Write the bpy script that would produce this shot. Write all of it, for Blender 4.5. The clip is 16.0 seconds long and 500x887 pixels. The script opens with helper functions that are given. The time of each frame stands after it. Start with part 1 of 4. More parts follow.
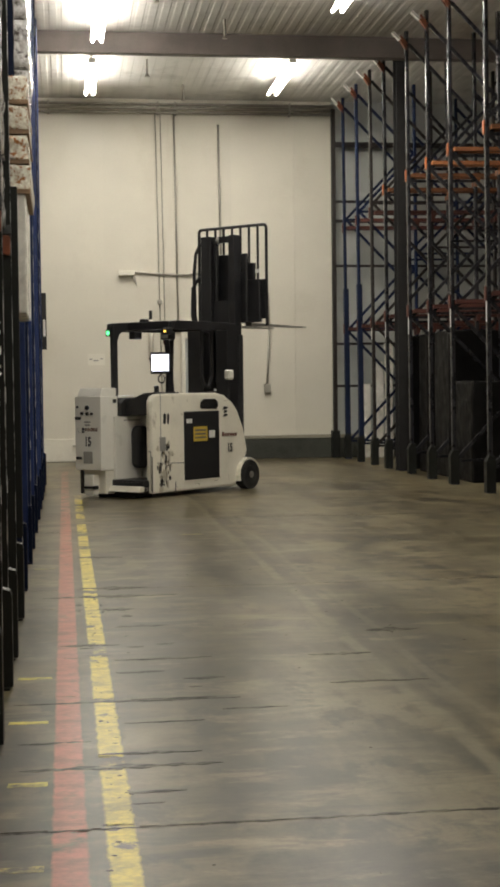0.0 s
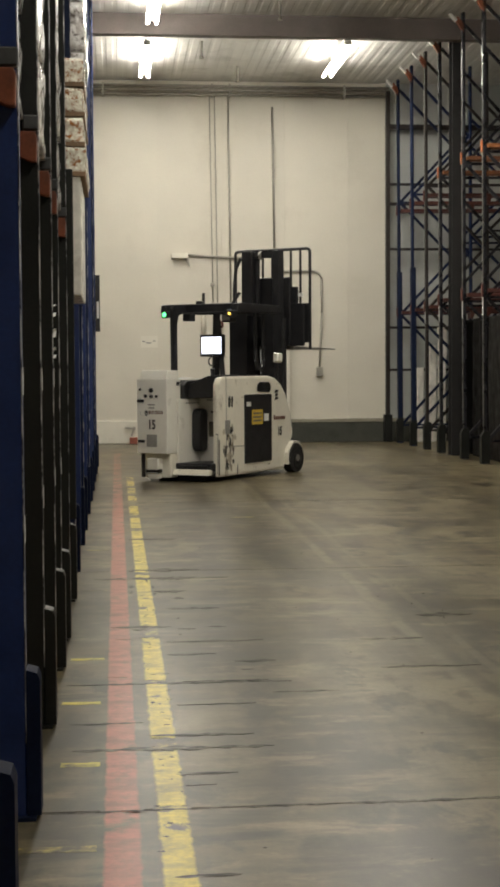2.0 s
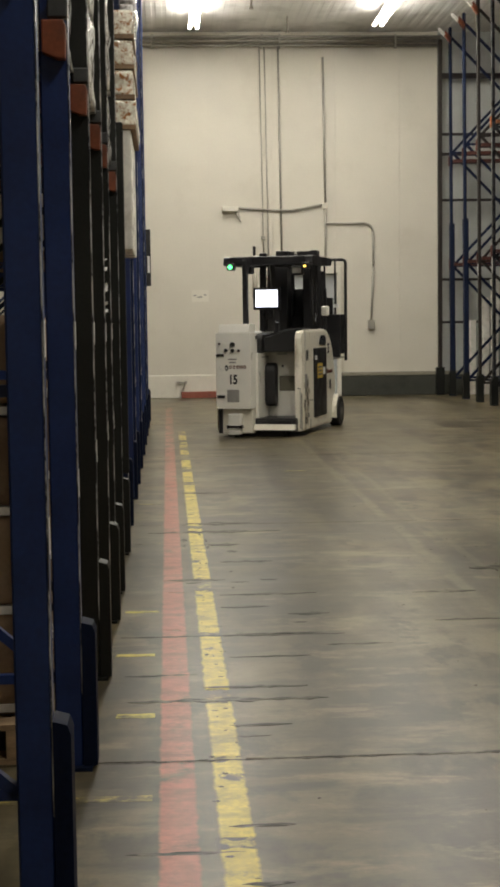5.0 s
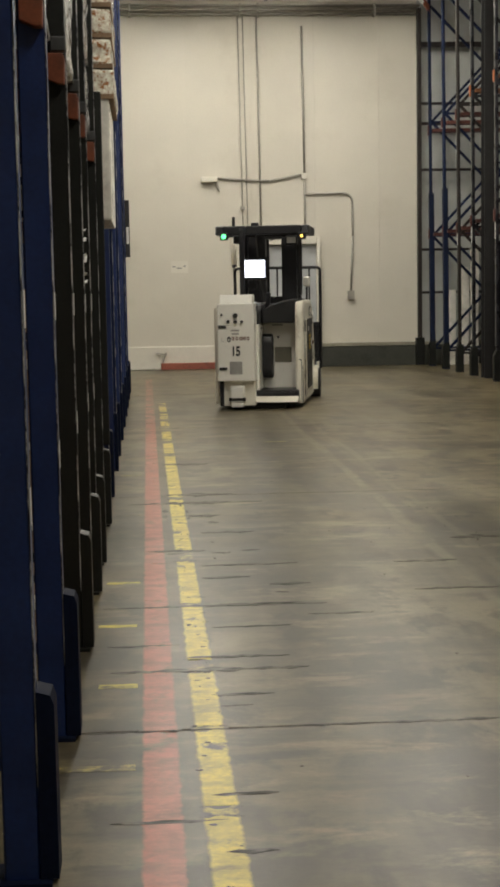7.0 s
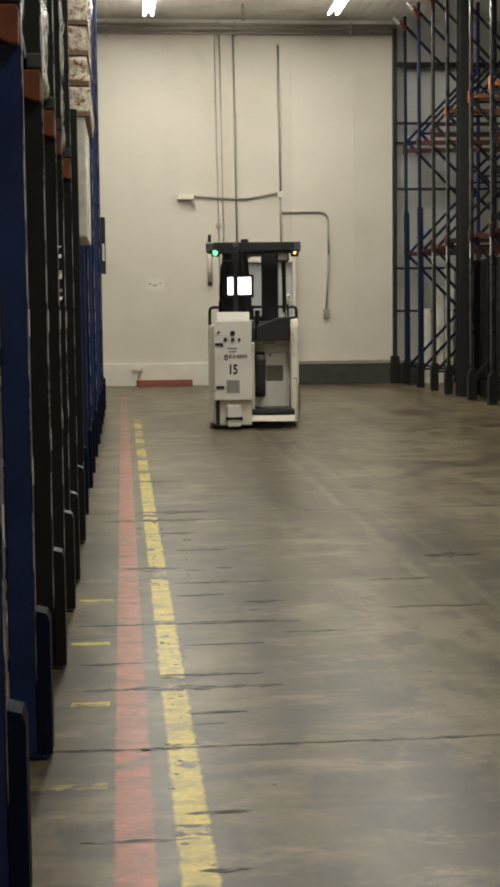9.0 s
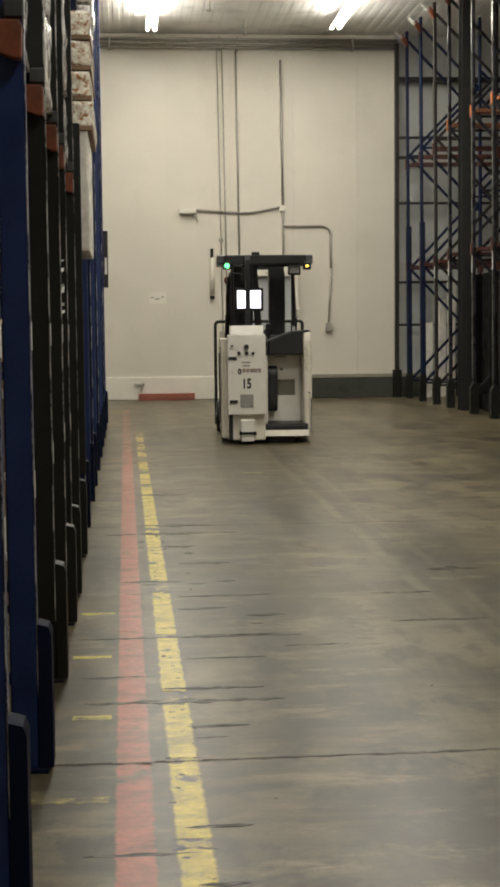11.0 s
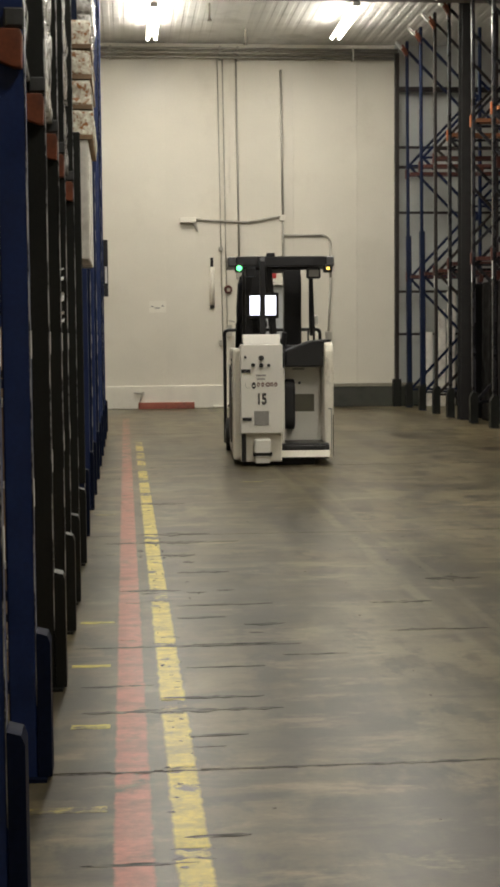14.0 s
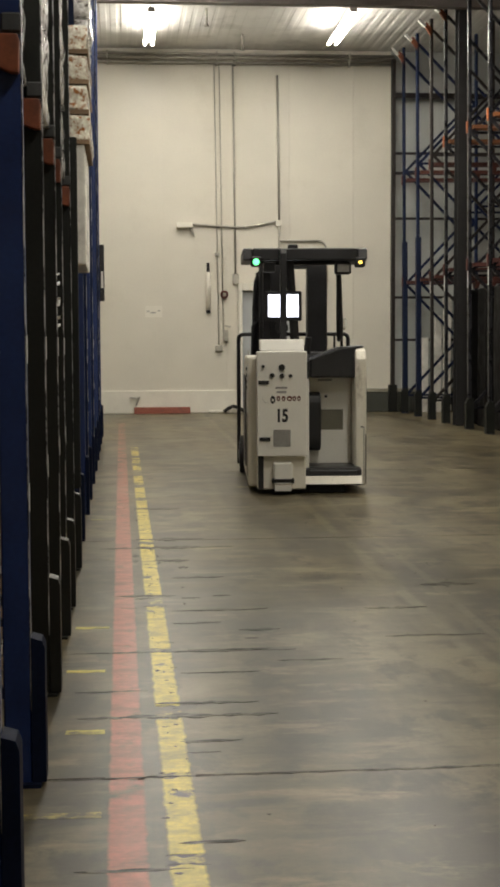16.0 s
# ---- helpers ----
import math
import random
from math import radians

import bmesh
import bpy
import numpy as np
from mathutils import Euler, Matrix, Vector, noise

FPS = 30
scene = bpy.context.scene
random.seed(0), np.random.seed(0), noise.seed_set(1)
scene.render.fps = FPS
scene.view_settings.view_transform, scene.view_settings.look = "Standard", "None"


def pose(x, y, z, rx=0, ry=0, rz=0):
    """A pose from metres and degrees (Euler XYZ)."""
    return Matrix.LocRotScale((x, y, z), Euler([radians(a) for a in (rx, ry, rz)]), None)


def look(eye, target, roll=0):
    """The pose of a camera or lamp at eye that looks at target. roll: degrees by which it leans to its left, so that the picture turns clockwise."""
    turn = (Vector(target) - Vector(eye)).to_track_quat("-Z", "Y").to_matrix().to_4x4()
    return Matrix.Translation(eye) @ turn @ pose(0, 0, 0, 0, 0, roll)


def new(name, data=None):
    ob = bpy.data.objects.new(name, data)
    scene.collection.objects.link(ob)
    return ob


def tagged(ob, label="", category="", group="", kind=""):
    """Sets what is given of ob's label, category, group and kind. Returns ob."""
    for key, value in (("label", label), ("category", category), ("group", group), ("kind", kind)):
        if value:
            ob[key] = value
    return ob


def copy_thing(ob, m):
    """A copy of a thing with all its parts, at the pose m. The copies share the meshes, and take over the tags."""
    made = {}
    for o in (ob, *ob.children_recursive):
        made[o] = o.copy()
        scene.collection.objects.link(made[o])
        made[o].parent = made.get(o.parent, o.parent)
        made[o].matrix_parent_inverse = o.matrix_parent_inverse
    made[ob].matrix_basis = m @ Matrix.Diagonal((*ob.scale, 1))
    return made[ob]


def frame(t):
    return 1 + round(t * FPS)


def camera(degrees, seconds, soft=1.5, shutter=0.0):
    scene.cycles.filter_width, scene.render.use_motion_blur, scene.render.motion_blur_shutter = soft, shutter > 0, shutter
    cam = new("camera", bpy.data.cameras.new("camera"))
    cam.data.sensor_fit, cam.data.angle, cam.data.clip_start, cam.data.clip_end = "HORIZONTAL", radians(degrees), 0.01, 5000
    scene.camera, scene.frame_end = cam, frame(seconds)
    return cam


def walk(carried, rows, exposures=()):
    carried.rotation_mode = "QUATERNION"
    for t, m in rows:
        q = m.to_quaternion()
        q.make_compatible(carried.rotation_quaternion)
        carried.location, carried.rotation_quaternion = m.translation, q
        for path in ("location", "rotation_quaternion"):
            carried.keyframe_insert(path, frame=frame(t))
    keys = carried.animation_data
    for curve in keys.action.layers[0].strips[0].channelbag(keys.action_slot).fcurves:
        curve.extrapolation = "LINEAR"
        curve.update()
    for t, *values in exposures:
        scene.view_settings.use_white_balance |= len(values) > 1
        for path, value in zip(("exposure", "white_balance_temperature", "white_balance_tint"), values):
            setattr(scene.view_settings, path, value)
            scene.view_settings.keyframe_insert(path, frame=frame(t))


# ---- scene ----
cam = camera(20.05, 16.0, soft=3.2)
PATH = [
    (0, look((0.011, -0.011, 1.454), (1.3109, 9.8965, 1.0536), -0.654)),
    (0.5, look((0.012, -0.019, 1.455), (1.2929, 9.8902, 1.0526), -0.574)),
    (1, look((0.010, -0.020, 1.457), (1.2495, 9.8923, 0.9981), -0.454)),
    (1.5, look((-0.000, -0.009, 1.453), (1.0714, 9.9205, 0.9432), -0.249)),
    (2, look((0.001, -0.006, 1.457), (0.9399, 9.9364, 0.9393), -0.285)),
    (2.5, look((-0.005, -0.007, 1.454), (0.8512, 9.9390, 0.8729), -0.246)),
    (3, look((-0.009, 0.001, 1.454), (0.6351, 9.9576, 0.7824), -0.250)),
    (3.2, look((-0.008, -0.001, 1.456), (0.5641, 9.9581, 0.7523), -0.291)),
    (5.3, look((-0.002, -0.000, 1.452), (0.5903, 9.9457, 0.5983), -0.825)),
    (5.5, look((-0.002, 0.002, 1.450), (0.6325, 9.9440, 0.5835), -0.775)),
    (6, look((-0.002, 0.001, 1.450), (0.7041, 9.9324, 0.5171), -0.817)),
    (6.5, look((-0.001, 0.009, 1.446), (0.7080, 9.9323, 0.4347), -0.996)),
    (7, look((-0.004, 0.001, 1.449), (0.7021, 9.9217, 0.4074), -0.954)),
    (7.5, look((-0.004, 0.002, 1.448), (0.7216, 9.9257, 0.4480), -0.884)),
    (8, look((-0.003, 0.004, 1.447), (0.7723, 9.9276, 0.4846), -0.820)),
    (8.5, look((0.000, 0.002, 1.447), (0.8337, 9.9239, 0.5146), -0.756)),
    (9, look((0.000, 0.000, 1.450), (0.8833, 9.9182, 0.5285), -0.600)),
    (11.5, look((0.001, -0.006, 1.450), (0.8572, 9.9247, 0.6394), -0.489)),
    (12, look((-0.000, -0.001, 1.450), (0.8304, 9.9318, 0.6438), -0.417)),
    (12.5, look((0.001, -0.004, 1.452), (0.8369, 9.9291, 0.6556), -0.315)),
    (13, look((0.002, -0.007, 1.452), (0.8535, 9.9258, 0.6668), -0.408)),
    (13.5, look((0.000, -0.002, 1.449), (0.8603, 9.9303, 0.6713), -0.462)),
    (14, look((0.002, -0.003, 1.449), (0.8749, 9.9302, 0.6870), -0.451)),
    (14.5, look((0.002, -0.006, 1.451), (0.8876, 9.9264, 0.7045), -0.407)),
    (15, look((0.003, -0.004, 1.451), (0.8956, 9.9293, 0.7145), -0.325)),
    (15.5, look((0.002, -0.003, 1.451), (0.9005, 9.9301, 0.7245), -0.244)),
    (16, look((0.002, -0.003, 1.451), (0.9063, 9.9292, 0.7245), -0.247)),
]
walk(cam, PATH)

# ---------------------------------------------------------------- light
world = bpy.data.worlds.new("world")
scene.world = world
world.use_nodes = True
world.node_tree.nodes["Background"].inputs[0].default_value = (0.75, 0.85, 1.0, 1)
world.node_tree.nodes["Background"].inputs[1].default_value = 0.02
scene.view_settings.exposure = 0.0
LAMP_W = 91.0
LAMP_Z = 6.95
# x, y, output of each strip lamp; outputs tuned singly to balance the brightness
# the last four are unseen, added to light the near aisle
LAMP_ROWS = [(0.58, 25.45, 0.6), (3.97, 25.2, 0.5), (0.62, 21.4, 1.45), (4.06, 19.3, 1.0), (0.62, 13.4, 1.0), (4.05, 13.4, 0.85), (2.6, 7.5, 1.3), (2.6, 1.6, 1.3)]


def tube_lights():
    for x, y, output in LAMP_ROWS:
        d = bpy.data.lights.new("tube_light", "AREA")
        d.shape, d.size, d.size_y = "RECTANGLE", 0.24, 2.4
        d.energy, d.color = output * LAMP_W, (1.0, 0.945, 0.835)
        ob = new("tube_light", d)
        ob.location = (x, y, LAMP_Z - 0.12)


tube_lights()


# ---------------------------------------------------------------- materials
def material(name, base, rough=0.6, metal=0.0, var=0.15, scale=6.0, fine=60.0, bump=0.1, stain=None, stain_scale=1.5,
             stain_at=(0.55, 0.7), stretch=(1, 1, 1), spec=0.5, emit=None, rand=0.0, coat=0.0, local=True):
    m = bpy.data.materials.new(name)
    m.use_nodes = True
    nt = m.node_tree
    n, l = nt.nodes, nt.links
    bsdf = n["Principled BSDF"]
    bsdf.inputs["Metallic"].default_value = metal
    bsdf.inputs["Specular IOR Level"].default_value = spec
    bsdf.inputs["Coat Weight"].default_value = coat
    if emit:
        bsdf.inputs["Base Color"].default_value = (*base, 1)
        bsdf.inputs["Emission Color"].default_value = (*emit[0], 1)
        bsdf.inputs["Emission Strength"].default_value = emit[1]
        return m
    tc = n.new("ShaderNodeTexCoord")
    mp = n.new("ShaderNodeMapping")
    mp.inputs["Scale"].default_value = stretch
    l.new(tc.outputs["Object"], mp.inputs[0])
    big = n.new("ShaderNodeTexNoise")
    big.inputs["Scale"].default_value, big.inputs["Detail"].default_value = scale, 6
    small = n.new("ShaderNodeTexNoise")
    small.inputs["Scale"].default_value, small.inputs["Detail"].default_value = fine, 4
    l.new(mp.outputs[0], big.inputs["Vector"])
    l.new(mp.outputs[0], small.inputs["Vector"])
    mixv = n.new("ShaderNodeMath")
    mixv.operation = "ADD"
    l.new(big.outputs[0], mixv.inputs[0])
    sm = n.new("ShaderNodeMath")
    sm.operation, sm.inputs[1].default_value = "MULTIPLY_ADD", 0.5
    sm.inputs[2].default_value = -0.25
    l.new(small.outputs[0], sm.inputs[0])
    l.new(sm.outputs[0], mixv.inputs[1])
    ramp = n.new("ShaderNodeValToRGB")
    lo = [c * (1 - var) for c in base]
    hi = [min(1, c * (1 + var)) for c in base]
    ramp.color_ramp.elements[0].position, ramp.color_ramp.elements[1].position = 0.3, 0.7
    ramp.color_ramp.elements[0].color, ramp.color_ramp.elements[1].color = (*lo, 1), (*hi, 1)
    l.new(mixv.outputs[0], ramp.inputs[0])
    col = ramp.outputs[0]
    if stain:
        st = n.new("ShaderNodeTexNoise")
        st.inputs["Scale"].default_value, st.inputs["Detail"].default_value = stain_scale, 8
        st.inputs["Roughness"].default_value = 0.65
        l.new(mp.outputs[0], st.inputs["Vector"])
        sr = n.new("ShaderNodeMapRange")
        sr.inputs[1].default_value, sr.inputs[2].default_value = stain_at
        l.new(st.outputs[0], sr.inputs[0])
        mx = n.new("ShaderNodeMix")
        mx.data_type = "RGBA"
        l.new(sr.outputs[0], mx.inputs[0])
        l.new(col, mx.inputs[6])
        mx.inputs[7].default_value = (*stain, 1)
        col = mx.outputs[2]
    if rand:
        oi = n.new("ShaderNodeObjectInfo")
        hs = n.new("ShaderNodeHueSaturation")
        rr = n.new("ShaderNodeMapRange")
        rr.inputs[3].default_value, rr.inputs[4].default_value = 1 - rand, 1 + rand
        l.new(oi.outputs["Random"], rr.inputs[0])
        l.new(rr.outputs[0], hs.inputs["Value"])
        l.new(col, hs.inputs["Color"])
        col = hs.outputs[0]
    l.new(col, bsdf.inputs["Base Color"])
    rg = n.new("ShaderNodeMapRange")
    rg.inputs[1].default_value, rg.inputs[2].default_value = 0.3, 0.7
    rg.inputs[3].default_value, rg.inputs[4].default_value = max(0.02, rough - 0.12), min(1, rough + 0.12)
    l.new(big.outputs[0], rg.inputs[0])
    l.new(rg.outputs[0], bsdf.inputs["Roughness"])
    if bump:
        b = n.new("ShaderNodeBump")
        b.inputs["Strength"].default_value, b.inputs["Distance"].default_value = bump, 0.004
        l.new(mixv.outputs[0], b.inputs["Height"])
        l.new(b.outputs[0], bsdf.inputs["Normal"])
    return m


def concrete_material(name, paint=None, strip=None, wear=(0.50, 0.62), fading=0.0, rubber=0.0):
    """Worn concrete. paint: a colour painted on it and worn off in blotches; strip: the paint's two edges along the aisle;
    fading: how much barer it gets towards the far wall; rubber: how thickly tyre rubber lies on it."""
    m = bpy.data.materials.new(name)
    m.use_nodes = True
    n, l = m.node_tree.nodes, m.node_tree.links
    bsdf = n["Principled BSDF"]
    geo = n.new("ShaderNodeNewGeometry")

    def nz(scale, detail, rough, stretch=(1, 1, 1), dist=0.0, shift=0.0):
        mp = n.new("ShaderNodeMapping")
        mp.inputs["Scale"].default_value = stretch
        mp.inputs["Location"].default_value = (shift, shift, shift)
        l.new(geo.outputs["Position"], mp.inputs[0])
        t = n.new("ShaderNodeTexNoise")
        t.inputs["Scale"].default_value, t.inputs["Detail"].default_value = scale, detail
        t.inputs["Roughness"].default_value, t.inputs["Distortion"].default_value = rough, dist
        l.new(mp.outputs[0], t.inputs["Vector"])
        return t.outputs[0]

    def rng(src, a, b, c, d):
        r = n.new("ShaderNodeMapRange")
        r.interpolation_type = "SMOOTHSTEP"
        for i, v in enumerate((a, b, c, d)):
            r.inputs[i + 1].default_value = v
        l.new(src, r.inputs[0])
        return r.outputs[0]

    def mix(f, a, b):
        x = n.new("ShaderNodeMix")
        x.data_type = "RGBA"
        l.new(f, x.inputs[0])
        for k, v in ((6, a), (7, b)):
            if isinstance(v, tuple):
                x.inputs[k].default_value = (*v, 1)
            else:
                l.new(v, x.inputs[k])
        return x.outputs[2]

    def calc(op, u, v):
        x = n.new("ShaderNodeMath")
        x.operation = op
        for k, w in enumerate((u, v)):
            if isinstance(w, (int, float)):
                x.inputs[k].default_value = w
            else:
                l.new(w, x.inputs[k])
        return x.outputs[0]

    sep = n.new("ShaderNodeSeparateXYZ")
    l.new(geo.outputs["Position"], sep.inputs[0])
    px, py = sep.outputs["X"], sep.outputs["Y"]

    cloud = nz(0.5, 5, 0.6, (1, 0.6, 1), 0.6)
    blot = nz(1.6, 6, 0.60, (1, 0.5, 1), 0.15)
    patch = nz(4.0, 7, 0.64, (1, 0.6, 1), 0.1)
    streak = nz(1.0, 6, 0.60, (0.9, 2.8, 1), 0.15)
    skid = nz(1.0, 7, 0.62, (1.0, 5.0, 1), 0.15)
    bare = nz(1.3, 4, 0.6, (1.0, 0.7, 1), 0.1, 9.0)
    lane = nz(1.0, 5, 0.55, (2.4, 0.14, 1), 0.4)
    swirl = nz(1.1, 6, 0.60, (1.0, 0.45, 1), 0.25)
    fine = nz(45, 3, 0.6)
    grit = nz(1.0, 7, 0.7, (4.5, 9.0, 1), 0.4)
    # rubber builds up along the stopping lane beside the painted lines
    beside = rng(px, 0.6, 1.9, 1.0, 0.35)
    c = mix(rng(cloud, 0.34, 0.66, 0, 1), (0.058, 0.048, 0.026), (0.152, 0.121, 0.063))
    c = mix(rng(blot, 0.44, 0.62, 0, 0.9), c, (0.036, 0.030, 0.018))
    c = mix(rng(swirl, 0.46, 0.66, 0, 0.85), c, (0.228, 0.188, 0.109))
    c = mix(rng(patch, 0.49, 0.62, 0, 0.85), c, (0.032, 0.027, 0.016))
    c = mix(rng(nz(2.6, 8, 0.68, (0.7, 1.5, 1), 0.15, 6.0), 0.52, 0.66, 0, 0.75), c, (0.265, 0.222, 0.13))
    c = mix(rng(lane, 0.44, 0.68, 0, 0.55), c, (0.190, 0.165, 0.098))
    # the wheel track along the aisle: a pale ridge with a dark edge
    for at, half, col, much in ((1.60, 0.055, (0.24, 0.21, 0.13), 0.6), (1.69, 0.05, (0.040, 0.034, 0.022), 0.6), (1.83, 0.04, (0.21, 0.18, 0.11), 0.45),
                                (0.98, 0.10, (0.050, 0.042, 0.026), 0.35)):
        off = calc("ABSOLUTE", calc("ADD", calc("SUBTRACT", px, at), calc("MULTIPLY", calc("SUBTRACT", cloud, 0.5), 0.25)), 0)
        c = mix(calc("MULTIPLY", rng(off, 0.3 * half, half, much, 0), rng(patch, 0.38, 0.56, 0.25, 1)), c, col)
    c = mix(calc("MULTIPLY", rng(streak, 0.44, 0.66, 0, 0.7), beside), c, (0.036, 0.030, 0.019))
    c = mix(calc("MULTIPLY", calc("MULTIPLY", rng(skid, 0.50, 0.66, 0, 0.9), rng(bare, 0.38, 0.62, 0.15, 1.0)), beside), c, (0.022, 0.018, 0.012))
    if paint:
        worn = nz(1.0, 8, 0.68, (6.0, 6.0, 1), 0.1, 3.7)
        if fading:
            worn = calc("ADD", worn, rng(py, 9.0, 21.0, 0.0, fading))
        keep = rng(worn, wear[0], wear[1], 1.0, 0.0)
        if strip:
            rim = calc("SUBTRACT", (strip[1] - strip[0]) / 2, calc("ABSOLUTE", calc("SUBTRACT", px, (strip[0] + strip[1]) / 2), 0))
            rim = calc("ADD", rim, calc("MULTIPLY", calc("SUBTRACT", nz(1.0, 6, 0.7, (12, 12, 1), 0.1, 1.3), 0.52), 0.03))
            keep = calc("MULTIPLY", keep, rng(rim, -0.004, 0.010, 0.0, 1.0))
        tint = mix(rng(nz(1.0, 6, 0.65, (9, 14, 1), 0.2), 0.34, 0.66, 0, 1), tuple(v * 0.72 for v in paint), tuple(min(1, v * 1.12) for v in paint))
        c = mix(calc("MULTIPLY", keep, 0.93), c, tint)
        c = mix(rng(skid, 0.54, 0.68, 0, 0.45), c, (0.05, 0.04, 0.025))
    c = mix(rng(grit, 0.52, 0.66, 0, 0.4), c, (0.036, 0.031, 0.019))
    c = mix(rng(fine, 0.3, 0.8, 0, 0.25), c, (0.050, 0.042, 0.026))
    if rubber:
        film = nz(1.0, 8, 0.7, (9, 26, 1), 0.2, 5.1)
        c = mix(rng(film, 0.36, 0.56, 0.0, rubber), c, (0.014, 0.012, 0.009))
        l.new(rng(film, 0.36, 0.56, 0.30, 0.04), bsdf.inputs["Specular IOR Level"])
    else:
        bsdf.inputs["Specular IOR Level"].default_value = 0.31
    l.new(c, bsdf.inputs["Base Color"])
    l.new(rng(cloud, 0.30, 0.70, 0.29, 0.37), bsdf.inputs["Roughness"])
    b = n.new("ShaderNodeBump")
    b.inputs["Strength"].default_value, b.inputs["Distance"].default_value = 0.10, 0.003
    l.new(fine, b.inputs["Height"])
    l.new(b.outputs[0], bsdf.inputs["Normal"])
    return m


CONCRETE = concrete_material("worn_concrete")
RED_LINE, YELLOW_LINE = (-0.052, 0.066), (0.122, 0.225)
RED_TAPE = concrete_material("worn_red_paint", (0.46, 0.135, 0.090), RED_LINE, (0.54, 0.74), 0.16)
YELLOW_TAPE = concrete_material("worn_yellow_paint", (0.74, 0.60, 0.075), YELLOW_LINE, (0.585, 0.68), 0.13)
FAINT = concrete_material("faint_yellow_paint", (0.60, 0.49, 0.09), YELLOW_LINE, (0.38, 0.50), 0.04)
FAINT_MARK = concrete_material("thin_yellow_bay_paint", (0.55, 0.46, 0.10), None, (0.42, 0.56))
MARK_TAPE = concrete_material("yellow_bay_paint", (0.72, 0.60, 0.075), None, (0.50, 0.64))
WALL = material("cream_insulated_panel", (0.705, 0.670, 0.580), 0.45, var=0.03, scale=1.2, fine=25, bump=0.03, stain=(0.58, 0.54, 0.45), stain_scale=0.7, stain_at=(0.55, 0.9), rand=0.02)
GREYWALL = material("greyer_wall_panel", (0.50, 0.52, 0.50), 0.45, var=0.05, scale=1.2, fine=25, bump=0.03, stain=(0.38, 0.38, 0.35), stain_scale=0.9, stain_at=(0.5, 0.8))
CURB = material("white_painted_curb", (0.78, 0.75, 0.66), 0.5, var=0.05, scale=3, stain=(0.5, 0.46, 0.38), stain_at=(0.6, 0.85))
DADO = material("dark_grey_green_curb", (0.055, 0.058, 0.046), 0.6, var=0.25, scale=3, stain=(0.02, 0.022, 0.018), stain_at=(0.45, 0.7))
DADO_TOP = material("grey_curb_ledge", (0.30, 0.28, 0.22), 0.6, var=0.15)
RED_BOARD = material("red_painted_steel", (0.30, 0.09, 0.06), 0.5, var=0.2, stain=(0.15, 0.06, 0.05), stain_scale=6)
CEILING = material("white_ribbed_steel", (0.74, 0.73, 0.70), 0.5, var=0.06, scale=1, stain=(0.45, 0.44, 0.41), stain_at=(0.5, 0.8))
BEAM = material("grey_brown_steel_beam", (0.20, 0.17, 0.16), 0.55, var=0.15, scale=3)
GALV = material("galvanised_conduit", (0.42, 0.40, 0.35), 0.45, 0.4, var=0.12, scale=10)
BLUE = material("worn_blue_rack_paint", (0.008, 0.026, 0.118), 0.38, var=0.25, scale=5, stain=(0.014, 0.018, 0.035), stain_scale=5, stain_at=(0.6, 0.75), bump=0.15, rand=0.15)
DARK = material("dark_green_rack_paint", (0.010, 0.011, 0.009), 0.55, spec=0.3, var=0.3, scale=5, stain=(0.03, 0.028, 0.024), stain_scale=5, stain_at=(0.62, 0.75), rand=0.2)
RUST = material("brown_rack_paint", (0.018, 0.013, 0.011), 0.45, var=0.3, scale=5, rand=0.15)
ORANGE = material("worn_orange_rack_paint", (0.42, 0.12, 0.035), 0.5, var=0.2, scale=6, stain=(0.14, 0.05, 0.03), stain_scale=5, stain_at=(0.5, 0.75), rand=0.25)
OXIDE = material("dark_red_rail_paint", (0.085, 0.025, 0.018), 0.55, var=0.3, scale=5, rand=0.2)
COLUMN = material("dark_brown_column_paint", (0.009, 0.008, 0.008), 0.65, var=0.2)
# darker copy of the orange; the left rail ends' shade is in its colour
DARKENED_ORANGE = material("darkened_orange_paint", (0.20, 0.055, 0.022), 0.5, var=0.25, scale=6, stain=(0.06, 0.025, 0.018), stain_scale=5, stain_at=(0.5, 0.75), rand=0.2)
SKID = concrete_material("rubbed_tyre_mark", rubber=0.9)
TAN = material("tan_orange_rail_paint", (0.26, 0.095, 0.03), 0.5, var=0.3, scale=5, stain=(0.10, 0.04, 0.02), stain_scale=4, stain_at=(0.45, 0.7), rand=0.3)
SLATE = material("glossy_slate_rack_paint", (0.017, 0.017, 0.021), 0.28, var=0.3, scale=5, rand=0.2)
NAVY = material("dull_navy_rack_paint", (0.005, 0.012, 0.042), 0.55, var=0.3, scale=5, rand=0.2, spec=0.25)
GUARD = material("dull_dark_navy_guard_paint", (0.004, 0.008, 0.026), 0.7, var=0.3, scale=5, spec=0.12, stain=(0.012, 0.012, 0.014), stain_scale=6, stain_at=(0.55, 0.75))
GREYCAP = material("grey_scuffed_plate", (0.045, 0.047, 0.048), 0.5, var=0.3)
# chipped worn edge; the lamps' glint along it is put into the pale colour
EDGE = material("worn_edge_glint", (0.85, 0.85, 0.86), 0.35, 0.1, var=0.4, scale=20, stain=(0.022, 0.024, 0.03), stain_scale=5, stain_at=(0.44, 0.54), stretch=(1, 1, 0.8))
REFLECT = material("white_label_strip", (0.8, 0.8, 0.78), 0.4, var=0.1)
WOOD = material("pallet_wood", (0.30, 0.20, 0.11), 0.8, var=0.3, scale=8, stretch=(1, 6, 6), rand=0.2)
